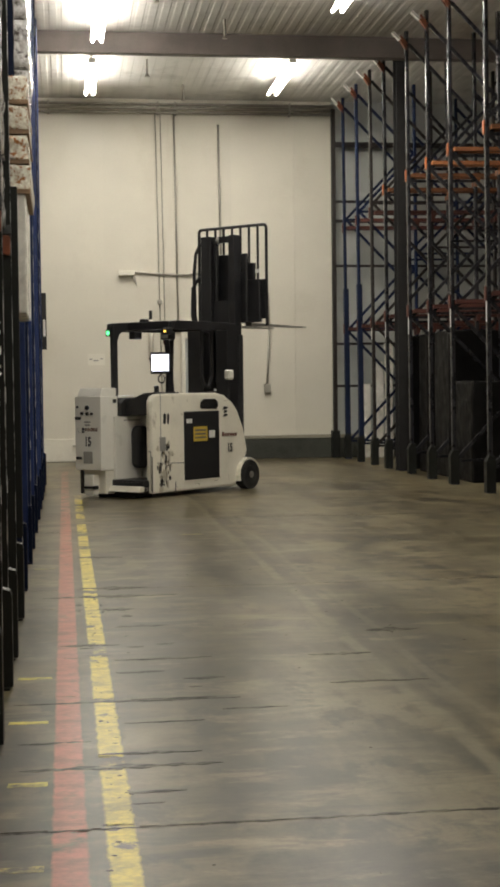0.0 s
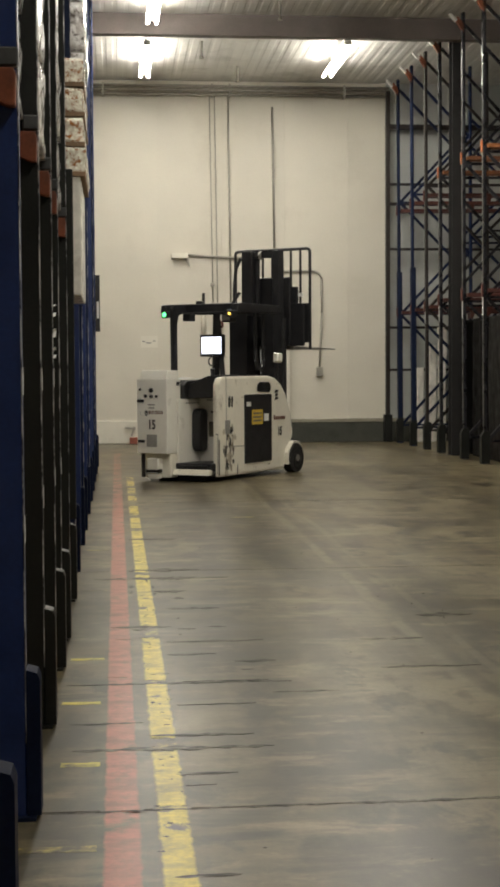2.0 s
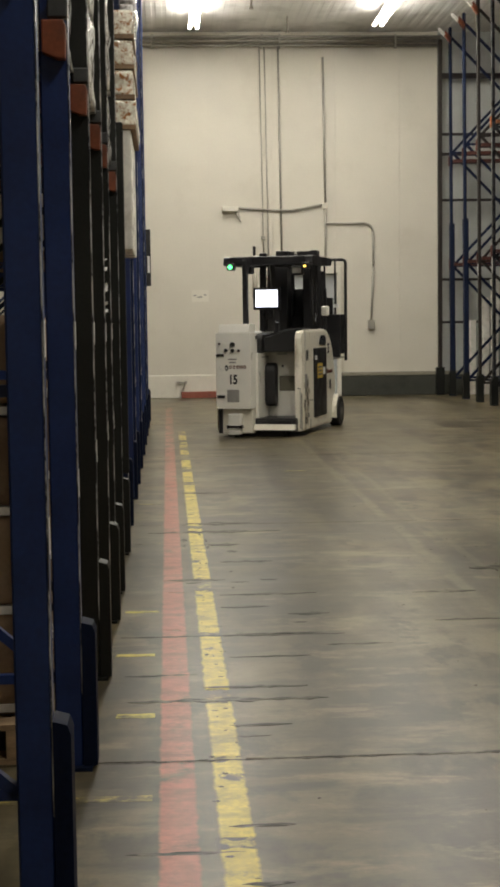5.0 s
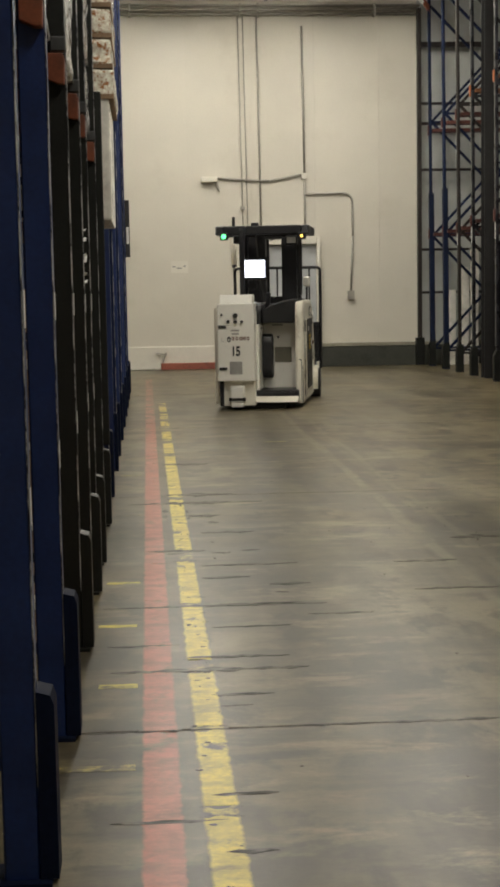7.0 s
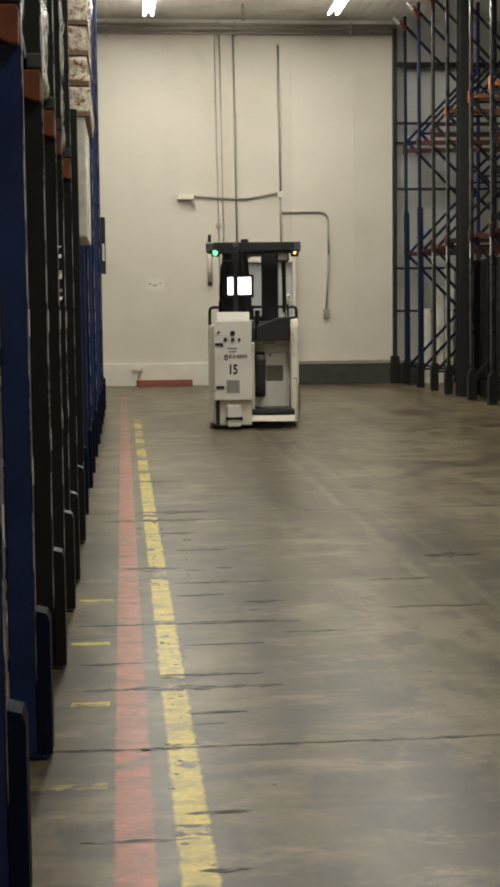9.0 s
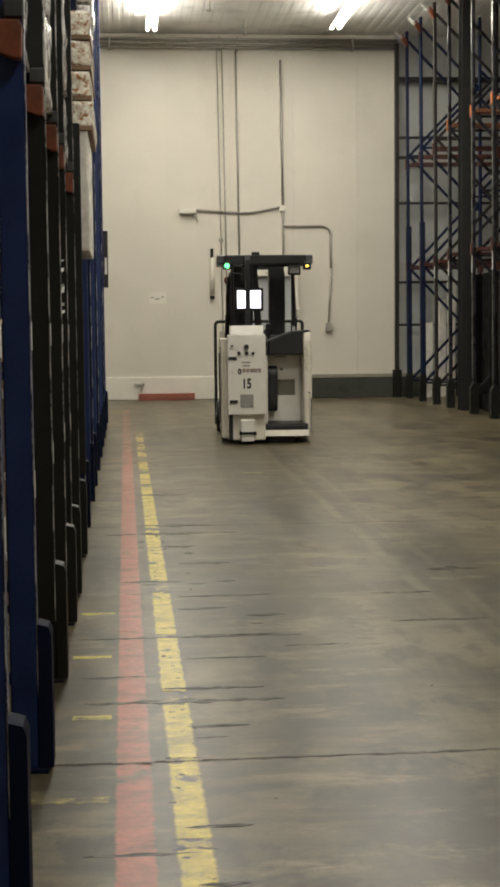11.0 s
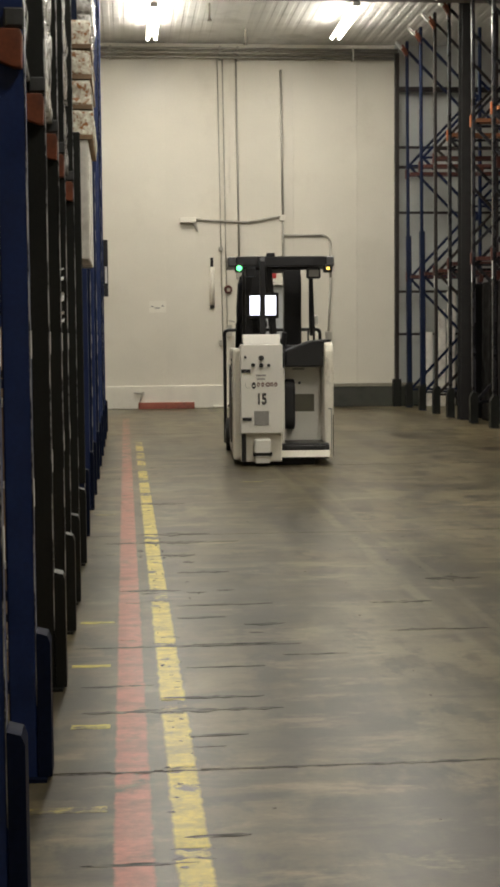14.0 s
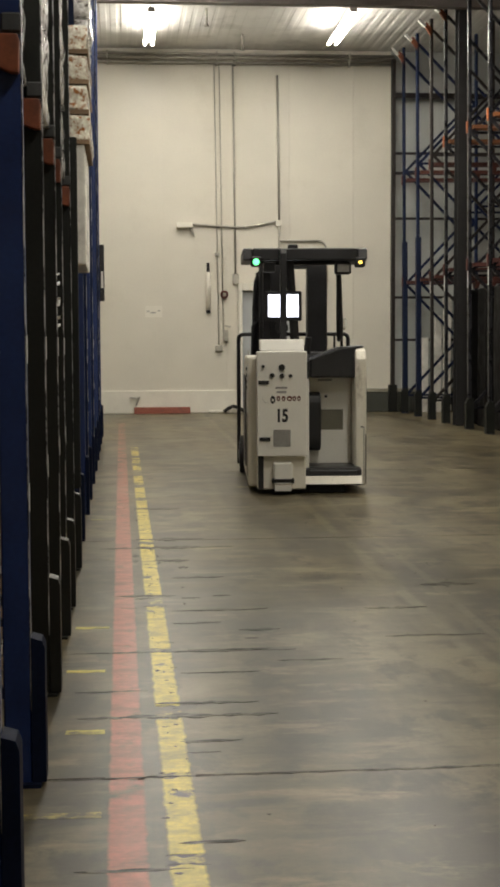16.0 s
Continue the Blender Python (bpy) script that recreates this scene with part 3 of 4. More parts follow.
def skid_marks():
    rnd = random.Random(11)
    bm = B()
    # long marks across the lane: y, from x, to x, half depth
    for y, x0, x1, d in ((4.64, -1.0, 5.0, .011), (6.53, -.24, .81, .016), (6.56, .30, .70, .012), (5.39, -.18, .60, .030), (5.585, .12, .54, .020), (4.0, .15, .35, .012), (3.8, -.14, .19, .010),
                         (3.57, .17, .31, .014), (5.04, .2, .43, .012), (7.54, .26, .78, .022), (9.88, -.16, .78, .05), (7.0, .58, .79, .03), (8.2, 1.76, 2.1, .05),
                         (7.5, 1.3, 1.65, .03), (6.77, 1.28, 1.78, .02), (10.3, .1, .6, .05), (8.0, -.05, .3, .03), (9.3, .2, .45, .05), (12.2, .1, .5, .06),
                         (7.2, .25, .5, .02), (8.6, .3, .62, .03), (6.1, .25, .6, .012), (5.8, -.2, .1, .012),
                         (4.9, .22, .34, .008), (6.3, .7, 1.0, .012)):
        smear(bm, (x0 + x1) / 2, y, (x1 - x0) / 2, d, rnd.uniform(-.015, .03), rnd)
    for x, y, w, d in ((0.085, 9.5, .022, .05), (0.085, 9.28, .015, .06), (0.235, 9.5, .010, .05), (0.24, 9.2, .012, .06), (0.20, 9.75, .010, .05), (0.39, 9.0, .035, .05), (0.37, 9.25, .025, .03)):
        smear(bm, x, y, w, d, 0.2, rnd)
    for k in range(9):
        x, y = rnd.gauss(0.30, 0.2), rnd.uniform(4.4, 15.0)
        smear(bm, x, y, rnd.uniform(0.02, 0.10), rnd.uniform(0.004, 0.012) * (0.5 + y / 9), rnd.uniform(-.06, .10), rnd)
    for k in range(70):
        x, y = rnd.uniform(0.3, 4.0), rnd.uniform(3.0, 12.0)
        r = rnd.uniform(0.003, 0.009)
        smear(bm, x, y, r, r * rnd.uniform(.6, 1.6), 0.0, rnd)
    for k in range(60):
        x, y = rnd.uniform(0.115, 0.23), rnd.uniform(3.2, 12.0)
        smear(bm, x, y, rnd.uniform(.003, .016), rnd.uniform(.003, .014), 0.0, rnd)
    tagged(part("tyre_marks", bm, SKID), "dark rubber skid marks and specks on the concrete", "tyre marks", kind="stuff")


def floor_paint():
    rnd = random.Random(4)
    r = tagged(new("red_floor_line"), "worn red painted line on the concrete floor", "floor line", kind="structure")
    y = -3.0
    while y < 25.0:
        n = y + rnd.uniform(0.8, 1.4)
        part("stripe", ragged(RED_LINE[0] - 0.012, RED_LINE[1] + 0.012, y, min(n, 25.0), rnd, 0.0), RED_TAPE, r)
        y = n
    q = tagged(new("yellow_floor_line"), "worn yellow painted line with breaks on the floor", "floor line", kind="structure")
    gaps = [(3.82, 3.90), (4.62, 4.67), (5.36, 5.55), (6.53, 6.60), (7.68, 8.02), (10.05, 10.2), (12.85, 13.1),
            (14.0, 14.45), (15.2, 15.9), (16.5, 16.85), (17.6, 17.9)]
    y = -3.0
    for a, b in gaps + [(19.4, 0)]:
        part("stripe", ragged(YELLOW_LINE[0] - 0.012, YELLOW_LINE[1] + 0.012, y, a, rnd, 0.0), YELLOW_TAPE, q)
        y = b
    for a, b in gaps:
        part("faded_patch", ragged(YELLOW_LINE[0] - 0.012, YELLOW_LINE[1] + 0.012, a + 0.002, b - 0.002, rnd, 0.0), FAINT, q)
    for y, x0, x1, w in ((3.3, -0.9, -0.072, .05), (4.27, -0.9, -0.072, .055), (5.20, -0.215, -0.072, .055), (6.18, -0.25, -0.08, .05), (7.13, -0.24, -0.072, .05), (9.4, -0.24, -0.072, .06), (11.5, -.25, -.072, .05), (13.9, 1.12, 1.36, .12)):
        o = part("bay_mark", ragged(x0, x1, y - w / 2, y + w / 2, rnd, 0.0026, 0.005), MARK_TAPE if 4.5 < y < 8 else FAINT_MARK)
        tagged(o, "short yellow paint mark across the floor", "floor mark", group="bay marks", kind="structure")


# ---------------------------------------------------------------- racks
LEFT_X = -0.30


def rack_post(mat, h, guard_mat, orange=True, worn=0.004, reach=0.055, sleeve=0.0):
    e = tagged(new("storage_rack"), "tall dark drive-in storage rack with floor guard", "storage rack", group="left storage racks")
    b = B()
    box(b, -0.09, 0.0, 0.0, 0.075, 0.0, h, 0.006)
    part("post", b, mat, e)
    if worn:
        part("worn_glint_edge", box(B(), -worn, 0.001, -0.001, 0.003, 0.25, h - 0.1), EDGE, e, "worn steel edge with painted glint")
    part("foot_plate", box(B(), -0.12, 0.03, -0.03, 0.11, 0.0, 0.012), guard_mat, e)
    if sleeve:
        part("sleeve", box(B(), -0.02, sleeve, 0.004, 0.07, 0.52, 2.72, 0.006), mat, e, "reinforcing sleeve")
    prism(b := B(), [(0.001, 0.013), (reach, 0.013), (reach, 0.455), (reach * 0.8, 0.48), (0.001, 0.49)], "y", -0.004, 0.10)
    part("guard", b, guard_mat, e, "welded floor guard")
    if orange:
        for z in (2.29, 4.75):
            if z + .4 < h and orange:
                a = part("rail_end", prism(B(), [(-0.078, z + 0.02), (-0.03, z), (-0.006, z), (-0.002, z + 0.10), (-0.01, z + 0.12), (-0.078, z + 0.12)], "y", -0.05, -0.001, 0.005), DARKENED_ORANGE, e, "worn orange rail end")
                part("end_cap", box(B(), -0.06, 0.004, -0.045, -0.001, z + 0.125, z + 0.185, 0.006), GREYCAP, a, "grey plate")
    for z in (0.9, 1.38) if worn else ():
        part("label_strip", box(B(), 0.0012, 0.0028, 0.02, 0.05, z, z + 0.09), REFLECT, e)
    # the frame behind, into the rack
    for k, x in enumerate((-1.25, -2.4, -3.55)):
        part("back_post", box(B(), x - 0.09, x, 0.0, 0.075, 0.0, h), mat, e)
    for x0, x1 in ((-0.09, -1.25), (-1.34, -2.4), (-2.49, -3.55)):
        z, up = 0.3, True
        while z < h - 1.1:
            part("brace", bar(B(), (x0, 0.037, z if up else z + 1.0), (x1, 0.037, z + 1.0 if up else z), 0.03, 0.03), mat, e)
            part("strut", bar(B(), (x0, 0.037, z), (x1, 0.037, z), 0.03, 0.03), mat, e)
            z, up = z + 1.0, not up
    for z in (2.30, 4.76):
        if z + .3 < h:
            for s0 in (-0.125, 0.08):
                part("rail", box(B(), -3.6, -0.11, s0, s0 + 0.12, z, z + 0.11), OXIDE, e)
    return e


def left_racks():
    blue = rack_post(BLUE, 7.0, GUARD, worn=0.002, reach=0.046)
    dark = rack_post(DARK, 7.0, DARK, worn=0.003, reach=0.045)
    last = rack_post(DARK, 7.0, DARK, worn=0.002, reach=0.042, sleeve=0.042)
    plain = rack_post(NAVY, 7.0, GUARD, orange=False, worn=0.003, reach=0.03)
    clean = rack_post(BLUE, 7.0, GUARD, orange=False, worn=0.0, reach=0.03)
    ys = [(3.42, blue), (4.58, blue), (5.77, dark), (6.89, dark), (7.65, dark), (8.97, last), (10.3, plain), (11.87, clean), (13.0, plain),
          (14.45, clean), (15.9, plain), (17.3, clean), (18.7, clean), (20.1, plain), (21.6, clean)]
    used = set()
    for y, o in ys:
        m = Matrix.Translation((LEFT_X, y, 0))
        if o.name in used:
            copy_thing(o, m)
        else:
            o.matrix_basis = m
            used.add(o.name)
    # torn white labels on one upright
    for k, (z, w, tilt) in enumerate(((1.52, .05, .3), (1.57, .03, -.4), (1.62, .06, .5), (1.66, .05, -.2), (1.72, .03, .6), (1.77, .04, .2))):
        o = part("torn_label", bar(B(), (LEFT_X + 0.003, 6.90, z), (LEFT_X + 0.003, 6.90 + w, z + w * tilt), 0.002, 0.022, (1, 0, 0.3)), REFLECT)
        tagged(o, "torn scrap of white label stuck on the rack upright", "label", group="torn labels")
    # sign plates on the last upright
    s = part("rack_sign", box(B(), -0.298, -0.23, 21.54, 21.56, 2.05, 2.9, 0.004), BLACK)
    tagged(s, "dark narrow sign plate on the last upright", "sign")
    part("label", box(B(), -0.28, -0.245, 21.535, 21.5395, 2.25, 2.5), REFLECT, s)


def pallet(x, y, z):
    e = tagged(new("wooden_pallet"), "worn wooden pallet under the goods", "pallet", group="pallets")
    e.location = (x, y, z)
    for k in range(5):
        part("deck_board", box(B(), -0.5, 0.5, -0.6 + k * 0.275, -0.5 + k * 0.275, 0.115, 0.135), WOOD, e)
    for k in (-0.45, 0.0, 0.45):
        part("stringer", box(B(), k - 0.03, k + 0.03, -0.6, 0.6, 0.02, 0.115), WOOD, e)
    for k in (-0.55, 0.0, 0.55):
        part("bottom_board", box(B(), -0.5, 0.5, k - 0.05, k + 0.05, 0.0, 0.02), WOOD, e)
    return e


def layered_load(name, x0, x1, y0, y1, z0, layers, dz, mat, label, tray=None):
    e = tagged(new(name), label, "pallet load", group="pallet loads")
    rnd = random.Random(int(y0 * 10 + z0))
    for k in range(layers):
        z = z0 + k * dz
        b = B()
        box(b, x0, x1 + rnd.uniform(-.02, .01), y0, y1, z + 0.03, z + dz - 0.01)
        bmesh.ops.subdivide_edges(b, edges=b.edges, cuts=6, use_grid_fill=True)
        for v in b.verts:
            d = noise.noise_vector(v.co * 14) * 0.018
            v.co += d
        smooth(part("layer", b, mat, e))
        if tray:
            part("tray", box(B(), x0 - .01, x1 + .005, y0 - 0.01, y1, z, z + 0.028), tray, e)
    return e


def left_loads():
    x1 = -0.185
    for y, z in ((9.15, 1.71), (10.17, 1.71), (10.5, 2.95), (11.75, 2.95)):
        bm = part("load_beam", box(B(), -3.3, -0.34, y - 0.11, y + 0.12, z, z + 0.09), BLUE)
        tagged(bm, "blue load beam carrying the wrapped pallet", "load beam", group="load beams")
    pallet(-0.88, 9.66, 1.801).scale = (1.0, 0.9, 1.0)
    b = B()
    box(b, -1.3, x1 - .024, 9.10, 10.22, 1.937, 2.69, 0.012, 2)
    tagged(part("wrapped_load", b, WRAP), "white stretch-wrapped pallet load in the rack", "pallet load", group="pallet loads")
    layered_load("bagged_goods", -1.3, x1, 9.10, 10.22, 2.692, 4, 0.187, BAGS, "stacked brown and white printed bags on trays", CARTON)
    layered_load("film_wrapped_goods", -1.35, -0.215, 10.42, 11.84, 3.042, 5, 0.36, FILM, "glossy film-wrapped goods stacked in the rack")
    film = "glossy film-wrapped goods stacked in the rack"
    layered_load("film_wrapped_goods", -1.35, -0.315, 16.0, 17.28, 4.875, 4, 0.42, FILM, film)
    layered_load("film_wrapped_goods", -1.35, -0.335, 17.4, 18.68, 4.875, 4, 0.45, FILM, film)
    layered_load("film_wrapped_goods", -1.5, -0.345, 4.68, 5.74, 2.42, 4, 0.42, FILM, film)
    layered_load("film_wrapped_goods", -1.5, -0.318, 5.88, 6.86, 2.42, 4, 0.42, FILM, film)
    layered_load("film_wrapped_goods", -1.5, -0.318, 7.75, 8.94, 2.42, 5, 0.42, FILM, film)
    for y in (5.25, 6.4):
        pallet(-0.98, y, 0.0)
        layered_load("carton_stack", -1.5, -0.5, y - .45, y + .32, 0.14, 4, 0.34, CARTON, "brown cartons stacked on a pallet", WRAP)


def rack_frame(mat, h, levels, sleeve=False):
    """An upright frame of the far rack: posts in a row into the depth, with struts and diagonals, and its rails."""
    e = tagged(new("storage_rack"), "tall dark steel drive-in storage rack with orange rails", "storage rack", group="right storage racks")
    xs = [0.0, 1.12, 2.3, 3.42, 4.6]
    for x in xs:
        part("post", box(B(), x, x + 0.058, -0.04, 0.04, 0.0, h, 0.016, 3), mat, e)
        part("foot_plate", box(B(), x - 0.03, x + 0.09, -0.07, 0.07, 0.0, 0.012), mat, e)
    if sleeve:
        part("sleeve", box(B(), -0.01, 0.085, -0.055, 0.055, 0.3, 3.38, 0.006), mat, e, "reinforcing sleeve")
    prism(b := B(), [(-0.04, 0.013), (0.09, 0.013), (0.09, 0.50), (0.0, 0.50), (-0.04, 0.42)], "y", -0.062, 0.062)
    part("guard", b, DARK, e, "dark floor guard")
    for i, (a, c) in enumerate(zip(xs, xs[1:])):
        z, up = 0.35 + 0.3 * (i % 2), i % 2 == 0
        while z < h - 1.0:
            part("brace", bar(B(), (a + .058, 0, z if up else z + 1.1), (c, 0, z + 1.1 if up else z), 0.04, 0.05), mat, e)
            if up:
                part("strut", bar(B(), (a + .058, 0, z), (c, 0, z), 0.03, 0.04), mat, e)
            z, up = z + 1.1, not up
    for z, m in levels:
        for s in (-1, 1):
            part("rail", box(B(), 0.06, 4.7, s * 0.05, s * 0.13, z, z + 0.06), m, e, "pallet rail")
        bright = m is TAN
        part("rail_end", box(B(), -0.022, 0.0, -0.035, 0.035, z - 0.06, z + 0.13, 0.006), ORANGE if bright else OXIDE, e, "rail end clip")
        for x in xs[1:]:
            part("arm", prism(B(), [(x, z - 0.14), (x + 0.05, z - 0.14), (x + 0.09, z), (x, z)], "y", -0.12, 0.12), m, e)
    part("label_strip", box(B(), -0.0035, -0.0005, -0.03, 0.012, 2.28, 2.55), REFLECT, e, "white label strip")
    part("top_arm", prism(B(), [(-0.10, h - 0.12), (0.04, h - 0.34), (0.04, h - 0.20), (-0.06, h - 0.06)], "y", -0.04, 0.04), DARKENED_ORANGE, e, "orange top bracket")
    part("top_cap", bar(B(), (-0.20, 0, h - 0.02), (-0.08, 0, h - 0.14), 0.09, 0.04), REFLECT, e, "pale cap")
    return e


RIGHT_X = 5.60


def right_racks():
    lv = ((2.62, OXIDE), (4.80, TAN))
    dv = ((2.55, OXIDE), (4.55, OXIDE))
    blue = rack_frame(NAVY, 7.15, dv, True)
    brown = rack_frame(RUST, 7.15, dv)
    dark = rack_frame(SLATE, 7.15, lv)
    used = set()
    for y, o in ((27.75, blue), (26.47, blue), (25.27, brown), (24.15, dark), (22.5, dark), (21.22, dark), (19.98, dark), (18.22, dark), (17.05, dark), (15.9, dark)):
        m = Matrix.Translation((RIGHT_X, y, 0)) @ Matrix.Rotation(radians(-0.4), 4, "Y")  # the frames lean a little
        if o.name in used:
            copy_thing(o, m)
        else:
            o.matrix_basis = m
            used.add(o.name)
    t = part("corner_post", box(B(), 5.42, 5.50, 28.12, 28.22, 0, 7.0, 0.004), RUST)
    tagged(t, "dark brown steel post against the wall", "post")
    part("guard", box(B(), 5.38, 5.54, 28.08, 28.24, 0.0, 0.55, 0.006), DARK, t)
    for z, w in ((6.3, 0.10), (5.16, 0.05), (4.77, 0.06), (3.87, 0.05), (2.30, 0.05), (1.45, 0.05)):
        g = part("wall_girt", box(B(), 5.50, 10.4, 28.14, 28.20, z - w / 2, z + w / 2), RUST)
        tagged(g, "dark horizontal steel bar between rack posts", "steel bar", group="back bars of the rack")
    c = B()
    for y in (23.36, 23.60):
        box(c, RIGHT_X + 0.02, RIGHT_X + 0.23, y, y + 0.02, 0, CEIL_Z)
    box(c, RIGHT_X + 0.115, RIGHT_X + 0.135, 23.38, 23.60, 0, CEIL_Z)
    tagged(part("building_column", c, COLUMN), "brown steel building column among the racks", "column", kind="structure")
    # pale wrapped sheets leaning against the wall behind the frames
    for x0, x1, z1 in ((6.28, 6.42, 1.95), (6.46, 6.62, 2.3), (6.02, 6.16, 1.5)):
        b = B()
        box(b, x0, x1, 27.98, 28.10, 0.0, z1, 0.01, 1)
        bmesh.ops.subdivide_edges(b, edges=[ed for ed in b.edges if ed.calc_length() > 0.5], cuts=9)
        for v in b.verts:
            v.co += noise.noise_vector(v.co * 5) * (0.02 if v.co.z > 0.05 else 0.0)
        tagged(part("wrapped_roll", b, WRAP), "pale plastic-wrapped bundle standing against the wall", "bundle", group="wrapped bundles")
    # near-black blocks filling the lower part of the lanes
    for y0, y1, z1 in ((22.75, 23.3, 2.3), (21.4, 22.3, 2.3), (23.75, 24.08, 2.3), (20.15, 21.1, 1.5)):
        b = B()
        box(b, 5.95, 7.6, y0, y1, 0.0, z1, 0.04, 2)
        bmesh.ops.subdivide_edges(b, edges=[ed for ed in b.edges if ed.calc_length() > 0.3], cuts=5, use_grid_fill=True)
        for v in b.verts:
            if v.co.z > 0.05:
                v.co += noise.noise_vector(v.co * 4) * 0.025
        tagged(part("dark_lane_mass", b, DARKMASS), "near-black bulky mass standing in the rack lane", "pallet load", group="dark pallet loads")


# ---------------------------------------------------------------- the lift truck


def lift_truck():
    e = tagged(new("lift_truck"), "scuffed white driverless stand-up lift truck with black mast", "forklift")
    # chassis and side bodies
    part("chassis", box(B(), -1.22, 0.95, -0.50, 0.47, 0.07, 0.24, 0.02, 2), BLACK, e)
    # right side body with its sloping nose
    nose = [(-1.10, 0.06), (0.72, 0.06), (0.76, 0.34), (0.95, 0.47), (0.99, 0.56), (0.90, 0.88), (0.77, 1.12), (0.64, 1.25), (0.45, 1.35), (0.28, 1.38), (-0.96, 1.38), (-1.05, 1.35), (-1.10, 1.27)]
    rb = part("right_body", prism(B(), nose, "y", -0.56, -0.455, 0.035), TRUCK, e, "scuffed cream side body")
    part("battery_door", box(B(), -0.44, 0.33, -0.572, -0.55, 0.20, 1.13, 0.01), BLACK, rb, "black battery compartment door")
    part("warning_label", box(B(), -0.25, 0.05, -0.577, -0.5725, 0.72, 0.92), YELLOW, rb, "yellow warning label")
    for z in (0.77, 0.82, 0.87):
        part("print_bar", box(B(), -0.22, 0.02, -0.579, -0.5775, z - 0.012, z + 0.012), OLIVE, rb)
    part("paper_label", box(B(), 0.09, 0.22, -0.577, -0.5725, 0.76, 0.86), REFLECT, rb)
    part("paper_label", box(B(), -0.40, -0.28, -0.577, -0.5725, 0.97, 1.03), REFLECT, rb)
    part("hand_hole", prism(B(), [(-0.09, 1.19), (-0.06, 1.165), (0.26, 1.155), (0.31, 1.19), (0.30, 1.26), (0.24, 1.295), (0.0, 1.295), (-0.07, 1.26)], "y", -0.568, -0.555, 0.004), GLASS_DARK, rb, "dark grip opening")
    for z, w in ((1.16, .05), (1.11, .035), (1.06, .045)):
        part("sticker", prism(B(), [(0.47 - w, z - .02), (0.47 + w, z - .01), (0.48 + w, z + .02), (0.48 - w * .6, z + .025)], "y", -0.567, -0.555), PRINT, rb)
    for x, w in ((-0.84, .03), (-0.77, .022)):
        part("sticker", prism(B(), [(x - w, 0.98), (x + w * .3, 0.97), (x + w, 1.08), (x + w * .2, 1.12), (x - w * .8, 1.10)], "y", -0.5655, -0.558), PRINT, rb)
    part("sticker", box(B(), -0.95, -0.83, -0.566, -0.558, 0.62, 0.80), GREYPRINT, rb)
    for k in range(6):
        part("brand_shape", box(B(), 0.40 + k * 0.058, 0.442 + k * 0.058, -0.566, -0.558, 0.765, 0.81 + (0.02 if k == 0 else 0.0), 0.002), BRAND, rb)
    words("15", 0.16, PRINT, rb, pose(0.57, -0.566, 0.60, 90, 0, 0) @ Matrix.Diagonal((0.75, 1, 1, 1)))
    rnd = random.Random(2)
    for k in range(44):
        x, z = rnd.gauss(-0.84, 0.09), rnd.uniform(0.10, 0.72)
        w, h = rnd.uniform(0.008, 0.04), rnd.uniform(0.02, 0.10)
        outline = [(x + w * math.cos(a) * rnd.uniform(.4, 1.1), z + h * math.sin(a) * rnd.uniform(.4, 1.1)) for a in (k2 * 0.785 for k2 in range(8))]
        part("scrape", prism(B(), outline, "y", -0.5632, -0.555), SCUFF if k % 3 else PRINT, rb)
    for k in range(12):
        x, z = rnd.uniform(-0.75, 0.6), rnd.uniform(0.1, 1.3)
        part("scratch", bar(B(), (x, -0.561, z), (x + rnd.uniform(.04, .16), -0.561, z + rnd.uniform(-.02, .02)), 0.004, 0.006), SCUFF, rb)
    part("sill_crack", bar(B(), (-1.0, -0.561, 0.46), (-0.45, -0.561, 0.44), 0.004, 0.008), PRINT, rb)
    part("seam", box(B(), -0.93, -0.92, -0.5625, -0.555, 0.1, 1.37), GREYPRINT, rb)
    for y0, y1, z0, z1 in ((-0.535, -0.53, 0.10, 0.62), (-0.53, -0.50, 0.615, 0.625), (-0.555, -0.548, 0.08, 0.55)):
        part("crack", box(B(), -1.103, -1.09, y0, y1, z0, z1), PRINT, rb)
    # left side body
    lb = part("left_body", prism(B(), [(-1.16, 0.06), (0.72, 0.06), (0.80, 0.36), (0.93, 0.40), (0.80, 0.85), (0.56, 1.22), (0.3, 1.30), (-1.16, 1.30)], "y", 0.36, 0.58, 0.03), TRUCK, e, "scuffed cream side body")
    part("battery_door", box(B(), -0.55, 0.33, 0.575, 0.592, 0.20, 1.10, 0.01), BLACK, lb)
    for z in (0.98, 1.04, 1.10, 1.16):
        part("latch", box(B(), -0.82, -0.76, 0.578, 0.588, z, z + 0.03), PRINT, lb)
    part("scrape", box(B(), -1.1, -0.7, 0.5775, 0.5835, 0.15, 0.75), SCUFF, lb)
    # operator bay
    pn = part("bay_panel", box(B(), -0.68, -0.55, -0.454, -0.001, 0.232, 1.10, 0.01), CABINET, e, "white inner panel of the operator bay")
    part("grey_sticker", box(B(), -0.684, -0.6795, -0.37, -0.15, 0.57, 0.77), OLIVE, pn)
    part("knob", rod(B(), (-0.68, -0.20, 0.90), (-0.695, -0.20, 0.90), 0.015, 8), PRINT, pn)
    part("print_bar", box(B(), -0.684, -0.6795, -0.26, -0.12, 1.05, 1.07), GREYPRINT, pn)
    bs = part("bay_side", box(B(), -1.20, -0.38, 0.0, 0.035, 0.10, 1.08, 0.008), CABINET, e, "white side wall of the operator bay")
    for k in range(5):
        part("print_bar", box(B(), -1.02 + k * 0.07, -0.97 + k * 0.07, -0.0025, 0.001, 1.015, 1.035), GREYPRINT, bs)
